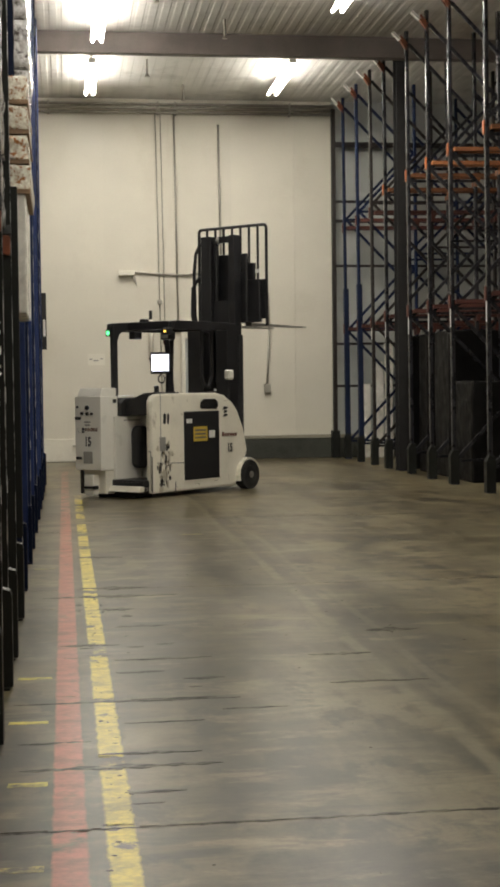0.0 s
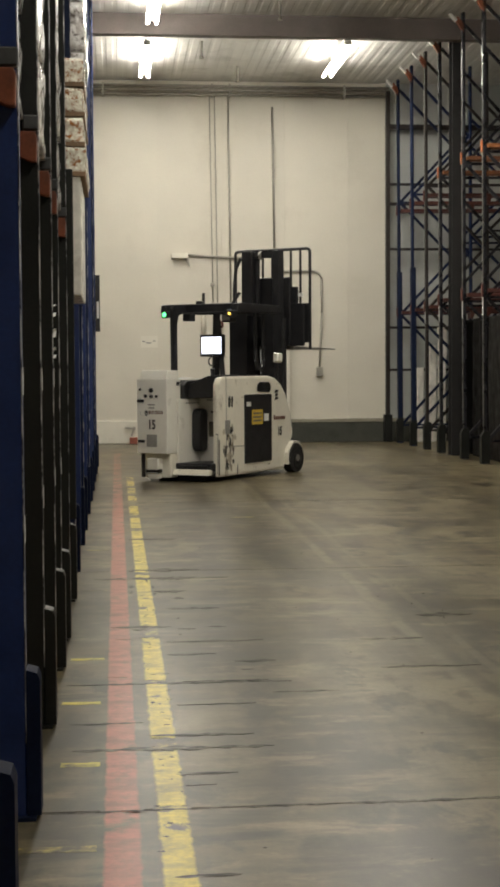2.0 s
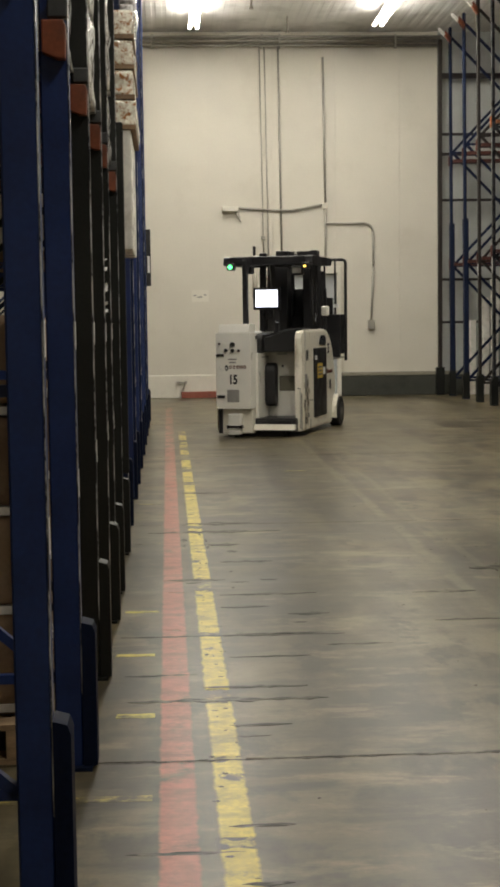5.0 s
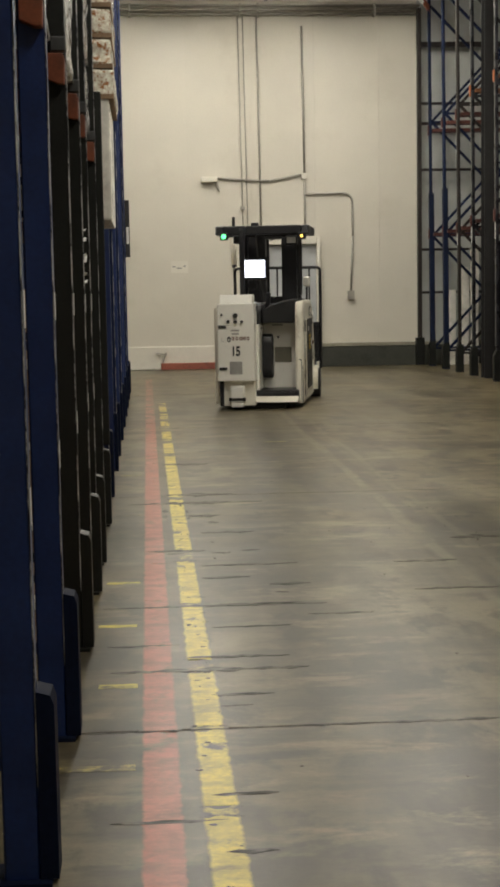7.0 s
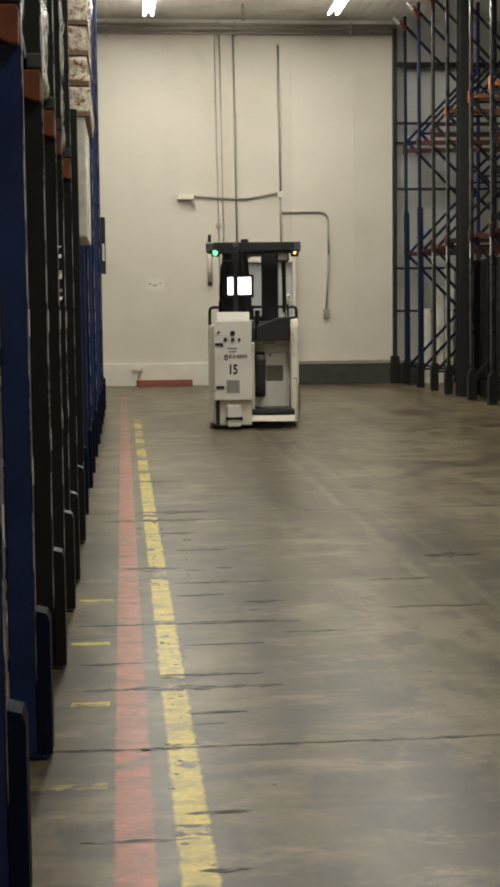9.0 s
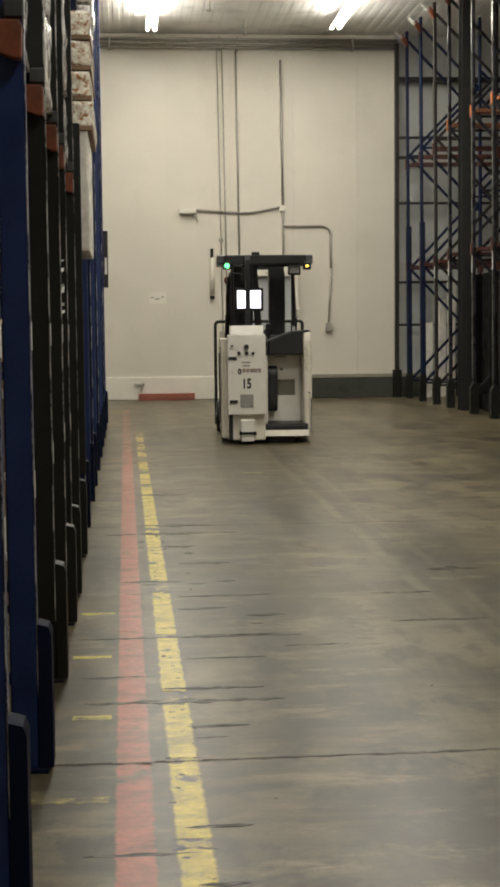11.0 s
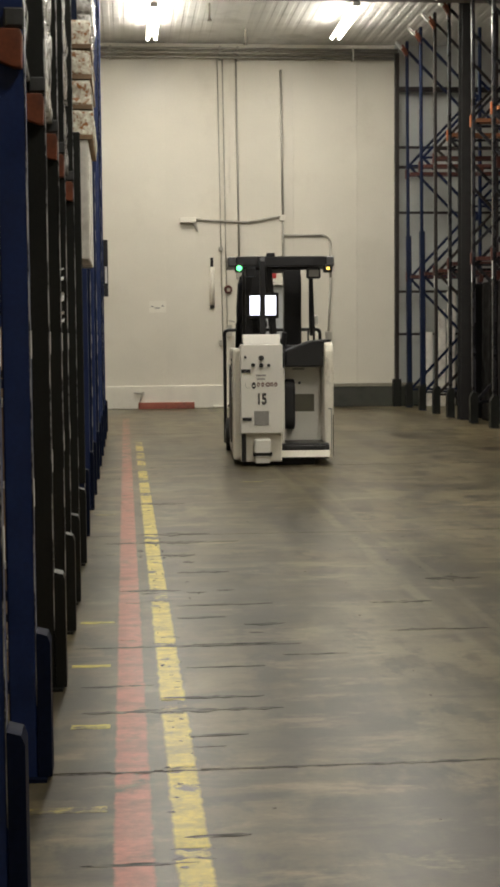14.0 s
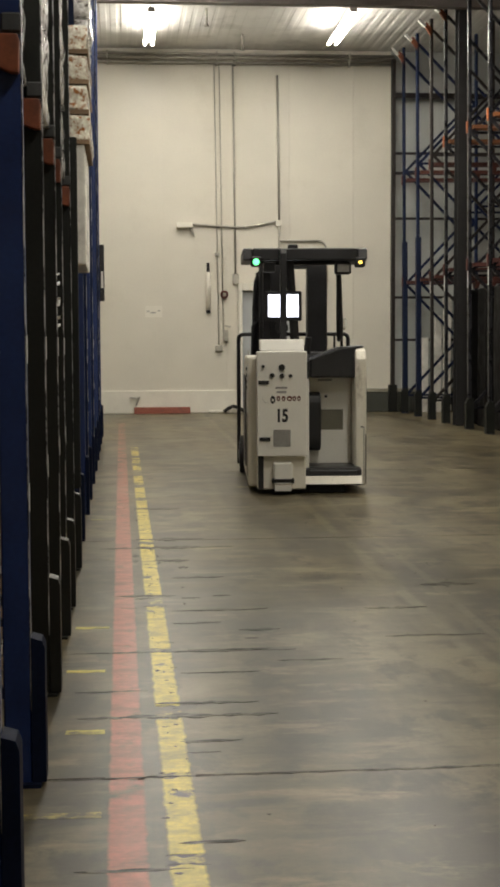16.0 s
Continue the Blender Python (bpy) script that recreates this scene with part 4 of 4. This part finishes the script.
    part("side_pad", prism(B(), [(-1.09, 1.085), (-0.50, 1.085), (-0.50, 1.33), (-1.00, 1.32), (-1.09, 1.26)], "y", -0.015, 0.34, 0.02), PAD, e, "black padded ledge")
    part("papers", bar(B(), (-0.98, 0.10, 1.345), (-0.72, 0.16, 1.36), 0.16, 0.006), REFLECT, e)
    b = B()
    face = [(-0.89, 0.47), (-0.87, 0.41), (-0.83, 0.38), (-0.78, 0.37), (-0.72, 0.38), (-0.685, 0.42), (-0.683, 0.90), (-0.72, 0.94), (-0.78, 0.95), (-0.83, 0.94), (-0.87, 0.91), (-0.89, 0.85)]
    prism(b, face, "y", -0.14, -0.001, 0.03)
    part("knee_pad", b, PAD, e, "black rounded knee pad")
    b = B()
    prism(b, [(-0.46, 1.09), (-0.02, 1.09), (-0.02, 1.27), (-0.14, 1.32), (-0.32, 1.385), (-0.53, 1.40), (-0.55, 1.382), (-0.46, 1.36)], "x", -1.00, -0.50, 0.02)
    part("arm_pad", b, PAD, e, "black padded armrest top")
    part("step", box(B(), -1.24, -0.40, -0.454, 0.0, 0.165, 0.22, 0.01), BLACK, e, "dark step plate")
    part("floor_mat", box(B(), -1.22, -0.70, -0.44, -0.005, 0.221, 0.23), RUBBER, e)
    part("under_box", box(B(), -1.20, -0.86, -0.34, 0.0, 0.0, 0.085, 0.01), RUBBER, e)
    part("rear_sill", prism(B(), [(-1.30, 0.09), (-1.08, 0.09), (-1.08, 0.155), (-1.26, 0.165)], "y", -0.50, 0.06, 0.008), TRUCK, e)
    # robot cabinet
    cb = part("control_cabinet", prism(B(), [(-1.44, 0.37), (-1.10, 0.37), (-1.10, 1.35), (-1.44, 1.35)], "y", 0.035, 0.50, 0.012), CABINET, e, "white control cabinet")
    part("cabinet_cap", prism(B(), [(-1.42, 1.351), (-1.10, 1.351), (-1.10, 1.46), (-1.37, 1.46)], "y", 0.06, 0.47, 0.012), CABINET, cb)
    for y, z, r in ((0.27, 1.20, 0.030), (0.36, 1.125, 0.022), (0.27, 1.12, 0.024), (0.19, 1.12, 0.018), (0.445, 1.21, 0.015)):
        part("button", rod(B(), (-1.44, y, z), (-1.462, y, z), r, 12), PRINT, cb)
    for y, z in ((0.44, 1.06), (0.43, 0.53)):
        part("latch", box(B(), -1.452, -1.4395, y - 0.05, y + 0.05, z - 0.018, z + 0.018), PRINT, cb)
    part("print_bar", box(B(), -1.4425, -1.4395, 0.22, 0.33, 1.0, 1.02), GREYPRINT, cb)
    part("print_bar", box(B(), -1.4425, -1.4395, 0.23, 0.32, 0.96, 0.98), GREYPRINT, cb)
    part("vent_plate", box(B(), -1.446, -1.4395, 0.19, 0.35, 0.46, 0.62, 0.002), GREYPRINT, cb)
    words("15", 0.165, PRINT, cb, pose(-1.4415, 0.27, 0.745, 90, 0, -90) @ Matrix.Diagonal((0.72, 1, 1, 1)))
    # plain brand shapes in their colours
    for k, y in enumerate((0.355, 0.303, 0.255, 0.200, 0.155, 0.112)):
        w, h = (0.024, 0.075) if k == 0 else (0.026, 0.05) if k == 3 else (0.018, 0.05)
        z = 0.862 if k == 0 else 0.885
        ring = [(y + w * math.cos(radians(a)), z + h / 2 + h / 2 * math.sin(radians(a))) for a in range(0, 360, 30)]
        o = part("brand_shape", prism(B(), ring, "x", -1.4425, -1.4395), PRINT if k < 1 else BRAND, cb)
        part("notch", box(B(), -1.4433, -1.4424, y - w * 0.4, y + w * 0.4, z + h * 0.32, z + h * 0.6), CABINET, o)
    for k in range(5):
        a = radians(150 + 25 * k)
        part("brand_swoosh", bar(B(), (-1.441, 0.40 - 0.05 * math.cos(a), 0.905 + 0.035 * math.sin(a)), (-1.441, 0.40 - 0.05 * math.cos(a + 0.4), 0.905 + 0.035 * math.sin(a + 0.4)), 0.003, 0.008, (1, 0, 0)), GREYPRINT, cb)
    part("lock", box(B(), -1.20, -1.14, 0.026, 0.036, 1.26, 1.31), PRINT, cb)
    # skirt below the cabinet with the scanner
    part("rear_skirt", box(B(), -1.34, -1.12, 0.04, 0.50, 0.05, 0.368, 0.012), TRUCK, e, "grimy skirt below the cabinet")
    sc = part("scanner", box(B(), -1.45, -1.32, 0.17, 0.35, 0.10, 0.31, 0.015), CABINET, e, "white safety scanner")
    part("scan_slot", box(B(), -1.453, -1.36, 0.155, 0.365, 0.115, 0.165, 0.01), GLASS_DARK, sc)
    part("base_block", box(B(), -1.44, -1.34, 0.18, 0.34, 0.04, 0.098, 0.006), CABINET, sc)
    part("skirt_bracket", box(B(), -1.36, -1.32, 0.44, 0.49, 0.05, 0.37), BLACK, e)
    # wheels
    for y, s in ((-0.57, -1), (0.55, 1)):
        w = part("front_wheel", rod(B(), (0.96, y - 0.07, 0.205), (0.96, y + 0.07, 0.205), 0.205, 32), RUBBER, e)
        b = B()
        ye = y + s * 0.072
        rod(b, (0.96, ye - 0.004, 0.205), (0.96, ye + 0.004, 0.205), 0.135, 20)
        part("rim", b, BLACK, w)
        part("hub_cap", rod(B(), (0.96, ye - 0.012, 0.205), (0.96, ye + 0.012, 0.205), 0.05, 12), GREYSTEEL, w)
        ring = [(0.96 + 0.245 * math.cos(radians(a)), 0.205 + 0.245 * math.sin(radians(a))) for a in range(20, 201, 20)]
        inner = [(0.96 + 0.22 * math.cos(radians(a)), 0.205 + 0.22 * math.sin(radians(a))) for a in range(200, 19, -20)]
        if s > 0:
            continue
        part("wheel_arch", prism(B(), ring + inner, "y", y - 0.05, y + 0.05), TRUCK, w)
    for x, y in ((-1.0, 0.2), (-0.95, -0.3)):
        part("drive_wheel", rod(B(), (x, y - 0.05, 0.12), (x, y + 0.05, 0.12), 0.12, 20), RUBBER, e)
    part("caster_box", box(B(), -1.18, -0.86, -0.02, 0.34, 0.0, 0.10, 0.01), RUBBER, e)
    # overhead guard
    g = part("overhead_guard", prism(B(), [(-0.68, 2.24), (-0.66, 2.34), (-0.60, 2.355), (0.52, 2.355), (0.55, 2.31), (0.50, 2.25), (-0.60, 2.23)], "y", -0.608, -0.52, 0.008), BLACK, e, "black overhead guard")
    part("guard_side", prism(B(), [(-0.68, 2.24), (-0.66, 2.34), (-0.60, 2.355), (0.52, 2.355), (0.55, 2.31), (0.50, 2.25), (-0.60, 2.23)], "y", 0.52, 0.608, 0.008), BLACK, g)
    part("guard_rear", box(B(), -0.685, -0.58, -0.52, 0.52, 2.235, 2.35, 0.012), BLACK, g)
    part("guard_front", box(B(), 0.44, 0.54, -0.52, 0.52, 2.25, 2.35, 0.012), BLACK, g)
    for k in range(7):
        x = -0.44 + k * 0.14
        part("guard_bar", box(B(), x - 0.02, x + 0.02, -0.52, 0.52, 2.30, 2.345), BLACK, g)
    gp = part("guard_plate", box(B(), -0.1, 0.44, -0.35, 0.35, 2.352, 2.372), BLACK, g)
    part("rear_post", prism(B(), [(-0.98, 1.2), (-0.90, 1.2), (-0.90, 2.08), (-0.86, 2.18), (-0.76, 2.24), (-0.68, 2.25), (-0.68, 2.34), (-0.96, 2.33), (-0.99, 2.28)], "y", 0.20, 0.26, 0.006), BLACK, e, "black rear guard post")
    part("front_post", prism(B(), [(0.30, 1.30), (0.38, 1.30), (0.42, 2.26), (0.34, 2.26)], "y", 0.30, 0.38, 0.006), BLACK, e)
    for y, z, m, nm in ((0.485, 2.212, GREEN_LED, "green_lamp"), (-0.53, 2.205, AMBER_LED, "amber_lamp")):
        ld = part("lamp_pod", box(B(), -0.78, -0.66, y - 0.05, y + 0.05, z - 0.045, z + 0.05, 0.012), BLACK, e)
        b = B()
        bmesh.ops.create_uvsphere(b, u_segments=14, v_segments=8, radius=0.036 if y > 0 else 0.026, matrix=Matrix.Translation((-0.772, y, z)) @ Matrix.Diagonal((0.5, 1.0, 1.0 if y > 0 else 0.8, 1.0)))
        smooth(part(nm, b, m, ld, "lit signal lamp"))
    fl = part("work_light", box(B(), -0.60, -0.46, -0.46, -0.30, 2.10, 2.22, 0.015), BLACK, e)
    part("lens", box(B(), -0.606, -0.5995, -0.44, -0.32, 2.12, 2.20, 0.004), GREYSTEEL, fl)
    part("roof_sensor", box(B(), -0.50, -0.40, 0.06, 0.16, 2.352, 2.40, 0.01), BLACK, e)
    part("roof_camera", box(B(), -0.45, -0.30, 0.28, 0.40, 2.13, 2.235, 0.012), BLACK, e)
    # screen on its post
    sp = part("screen_post", bar(B(), (0.06, 0.05, 1.30), (0.02, 0.12, 2.26), 0.06, 0.07), BLACK, e)
    mo = part("monitor", box(B(), -0.035, 0.03, -0.005, 0.375, 1.65, 1.955, 0.012), BLACK, e, "touch screen in a black bezel")
    part("screen", box(B(), -0.040, -0.0345, 0.030, 0.340, 1.69, 1.92), SCREEN, mo, "glowing white screen")
    part("cable_loop", pipe(B(), [(0.02, 0.2, 1.66)] + arc((0.2, 1.58), 0.06, 60, -240, 8, "yz", 0.01), 0.01, 6), BLACK, e)
    part("tiller", rod(B(), (-0.35, -0.02, 1.13), (-0.40, -0.05, 1.48), 0.025, 10, 0.035), BLACK, e)
    part("console", prism(B(), [(-0.55, 1.12), (0.36, 1.12), (0.36, 1.33), (-0.30, 1.33)], "y", -0.40, 0.38, 0.015), BLACK, e, "black control console")
    part("papers", box(B(), -0.45, -0.1, 0.0, 0.22, 1.345, 1.35), REFLECT, e)
    part("grab_rail", pipe(B(), [(0.16, -0.40, 2.26), (0.14, -0.42, 1.6), (0.2, -0.42, 1.48), (0.30, -0.42, 1.46), (0.36, -0.42, 1.6), (0.36, -0.42, 2.26)], 0.026, 8), BLACK, e)
    part("fan", box(B(), 0.62, 0.74, -0.53, -0.43, 1.56, 1.70, 0.02), CABINET, e, "small white beacon")
    part("fan_stalk", rod(B(), (0.68, -0.48, 1.3), (0.68, -0.48, 1.56), 0.015, 8), BLACK, e)
    # outer mast
    mast = part("mast", B_channel(0.84, 1.09, 0.40, 0.27, 0.1, 2.36), BLACK, e, "black outer mast rails")
    part("cross_tie", box(B(), 0.86, 0.96, -0.13, 0.13, 2.24, 2.34), BLACK, mast)
    part("cross_tie", box(B(), 0.86, 0.96, -0.13, 0.13, 0.5, 1.40), BLACK, mast)
    for y in (-0.30, 0.37):
        part("lift_cylinder", rod(B(), (1.16, y, 0.2), (1.16, y, 2.2), 0.06, 14), BLACK, mast)
    part("mast_foot", box(B(), 0.72, 1.24, -0.45, 0.42, 0.10, 0.45, 0.02), BLACK, mast)
    return e


def B_channel(x0, x1, half, w, z0, z1, slim=0.07):
    bm = B()
    for s in (-1, 1):
        a, b = (half - w - 0.02, half) if s > 0 else (-half + slim, -half + slim + w - 0.06)
        box(bm, x0, x1, a, b, z0, z1, 0.006)
    return bm


def inner_mast(parent):
    m = part("inner_mast", B_channel(1.10, 1.27, 0.34, 0.16, 0.12, 2.34), BLACK, parent, "black inner mast rails with chains")
    part("top_tie", box(B(), 1.14, 1.22, -0.19, 0.19, 2.24, 2.33), BLACK, m)
    part("mid_tie", box(B(), 1.14, 1.22, -0.19, 0.19, 1.05, 1.40), BLACK, m)
    for y in (-0.155, 0.155):
        part("chain", box(B(), 1.17, 1.185, y - 0.02, y + 0.02, 0.3, 2.24), BLACK, m)
    part("centre_cylinder", rod(B(), (1.20, 0.13, 0.2), (1.20, 0.13, 2.24), 0.04, 12), BLACK, m)
    for y in (-0.2, 0.05):
        part("sheave", rod(B(), (1.17, y - 0.02, 2.28), (1.17, y + 0.02, 2.28), 0.06, 14), GREYSTEEL, m)
    part("hose", pipe(B(), [(1.12, 0.36, 2.25), (1.10, 0.43, 2.1), (1.08, 0.45, 1.8), (1.08, 0.44, 1.2), (1.08, 0.40, 1.0)], 0.025, 8), BLACK, m)
    part("hose", pipe(B(), [(1.10, 0.37, 1.75), (1.06, 0.46, 1.6), (1.05, 0.47, 1.2), (1.06, 0.40, 0.95)], 0.025, 8), BLACK, m)
    return m


def carriage(parent):
    """Fork carriage with its reach frame and load backrest; z is counted from the fork's underside."""
    c = part("carriage", box(B(), 1.335, 1.40, -0.55, 0.55, 0.0, 0.62, 0.01), BLACK, parent, "black reach carriage with load backrest")
    part("reach_frame", box(B(), 1.28, 1.33, -0.36, 0.36, 0.0, 1.0, 0.01), BLACK, c)
    for y in (-0.24, 0.2):
        part("roller_bracket", box(B(), 1.24, 1.345, y - 0.03, y + 0.03, 0.1, 0.55), BLACK, c)
    rest = pipe(B(), [(1.42, -0.62, -0.05), (1.42, -0.62, 1.36)] + arc((-0.57, 1.36), 0.05, 180, 90, 3, "yz", 1.42) + arc((0.57, 1.36), 0.05, 90, 0, 3, "yz", 1.42) + [(1.42, 0.62, -0.05)], 0.022, 8)
    r = part("load_backrest", rest, BLACK, c)
    for k in range(7):
        y = -0.465 + k * 0.155
        part("rest_bar", box(B(), 1.405, 1.435, y - 0.011, y + 0.011, 0.05, 1.40), BLACK, r)
    part("rest_plate", box(B(), 1.395, 1.415, -0.60, 0.48, 0.05, 0.62), BLACK, r)
    part("side_shift_box", box(B(), 1.335, 1.40, -0.44, -0.30, 0.62, 0.86), BLACK, c)
    part("white_label", box(B(), 1.385, 1.3945, -0.52, -0.44, 0.72, 0.77), REFLECT, c)
    for y in (-0.30, 0.30):
        prism(b := B(), [(1.40, -0.05), (2.80, -0.038), (2.80, -0.022), (1.46, 0.0), (1.46, 0.55), (1.42, 0.55)], "y", y - 0.06, y + 0.06, 0.004)
        part("fork", b, STEEL, c, "bare steel fork")
    return c


# ---------------------------------------------------------------- build
floor()
wall_far()
ceiling()
l0 = lamp()
# the last four fixtures are added ones, out of view
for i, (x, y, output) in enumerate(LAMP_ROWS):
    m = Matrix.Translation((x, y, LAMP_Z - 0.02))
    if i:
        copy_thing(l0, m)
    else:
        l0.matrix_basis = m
wall_fittings()
floor_paint()
skid_marks()
left_racks()
left_loads()
right_racks()
TRUCK_OB = lift_truck()
INNER = inner_mast(TRUCK_OB)
CARRIAGE = carriage(TRUCK_OB)

# seconds, x, y, heading
TRUCK_ROWS = [
    (0, 1.515, 19.731, 45.89),
    (0.5, 1.504, 19.660, 48.13),
    (1, 1.496, 19.613, 50.61),
    (1.5, 1.495, 19.590, 53.18),
    (2, 1.500, 19.598, 55.53),
    (2.5, 1.510, 19.642, 57.37),
    (3, 1.525, 19.726, 58.56),
    (5.5, 1.567, 19.348, 73.97),
    (6, 1.588, 19.303, 75.83),
    (6.5, 1.612, 19.254, 77.60),
    (7, 1.637, 19.205, 79.35),
    (7.5, 1.661, 19.174, 81.08),
    (8, 1.690, 19.145, 82.56),
    (8.5, 1.721, 19.063, 83.78),
    (9, 1.748, 18.888, 85.05),
    (11.5, 1.831, 18.546, 87.08),
    (12, 1.831, 18.332, 87.35),
    (12.5, 1.832, 18.060, 87.45),
    (13, 1.835, 17.726, 87.32),
    (13.5, 1.838, 17.337, 87.11),
    (14, 1.839, 16.895, 86.96),
    (14.5, 1.842, 16.387, 86.81),
    (15, 1.847, 15.806, 86.55),
    (15.5, 1.853, 15.168, 86.32),
    (16, 1.857, 14.506, 86.28),
]
# seconds, fork height
LIFT_ROWS = [
    (0, 2.39),
    (1, 2.08),
    (1.5, 1.94),
    (2.5, 1.68),
    (3.2, 1.52),
    (5.3, 0.87),
    (6, 0.67),
    (7, 0.43),
    (9, 0.12),
    (10, 0.11),
    (16, 0.11),
]


def motions():
    walk(TRUCK_OB, [(t, pose(x, y, 0, 0, 0, a)) for t, x, y, a in TRUCK_ROWS])
    walk(CARRIAGE, [(t, pose(0, 0, z)) for t, z in LIFT_ROWS])
    walk(INNER, [(t, pose(0, 0, max(0.0, 0.8 * (z - 0.75)))) for t, z in LIFT_ROWS])


motions()
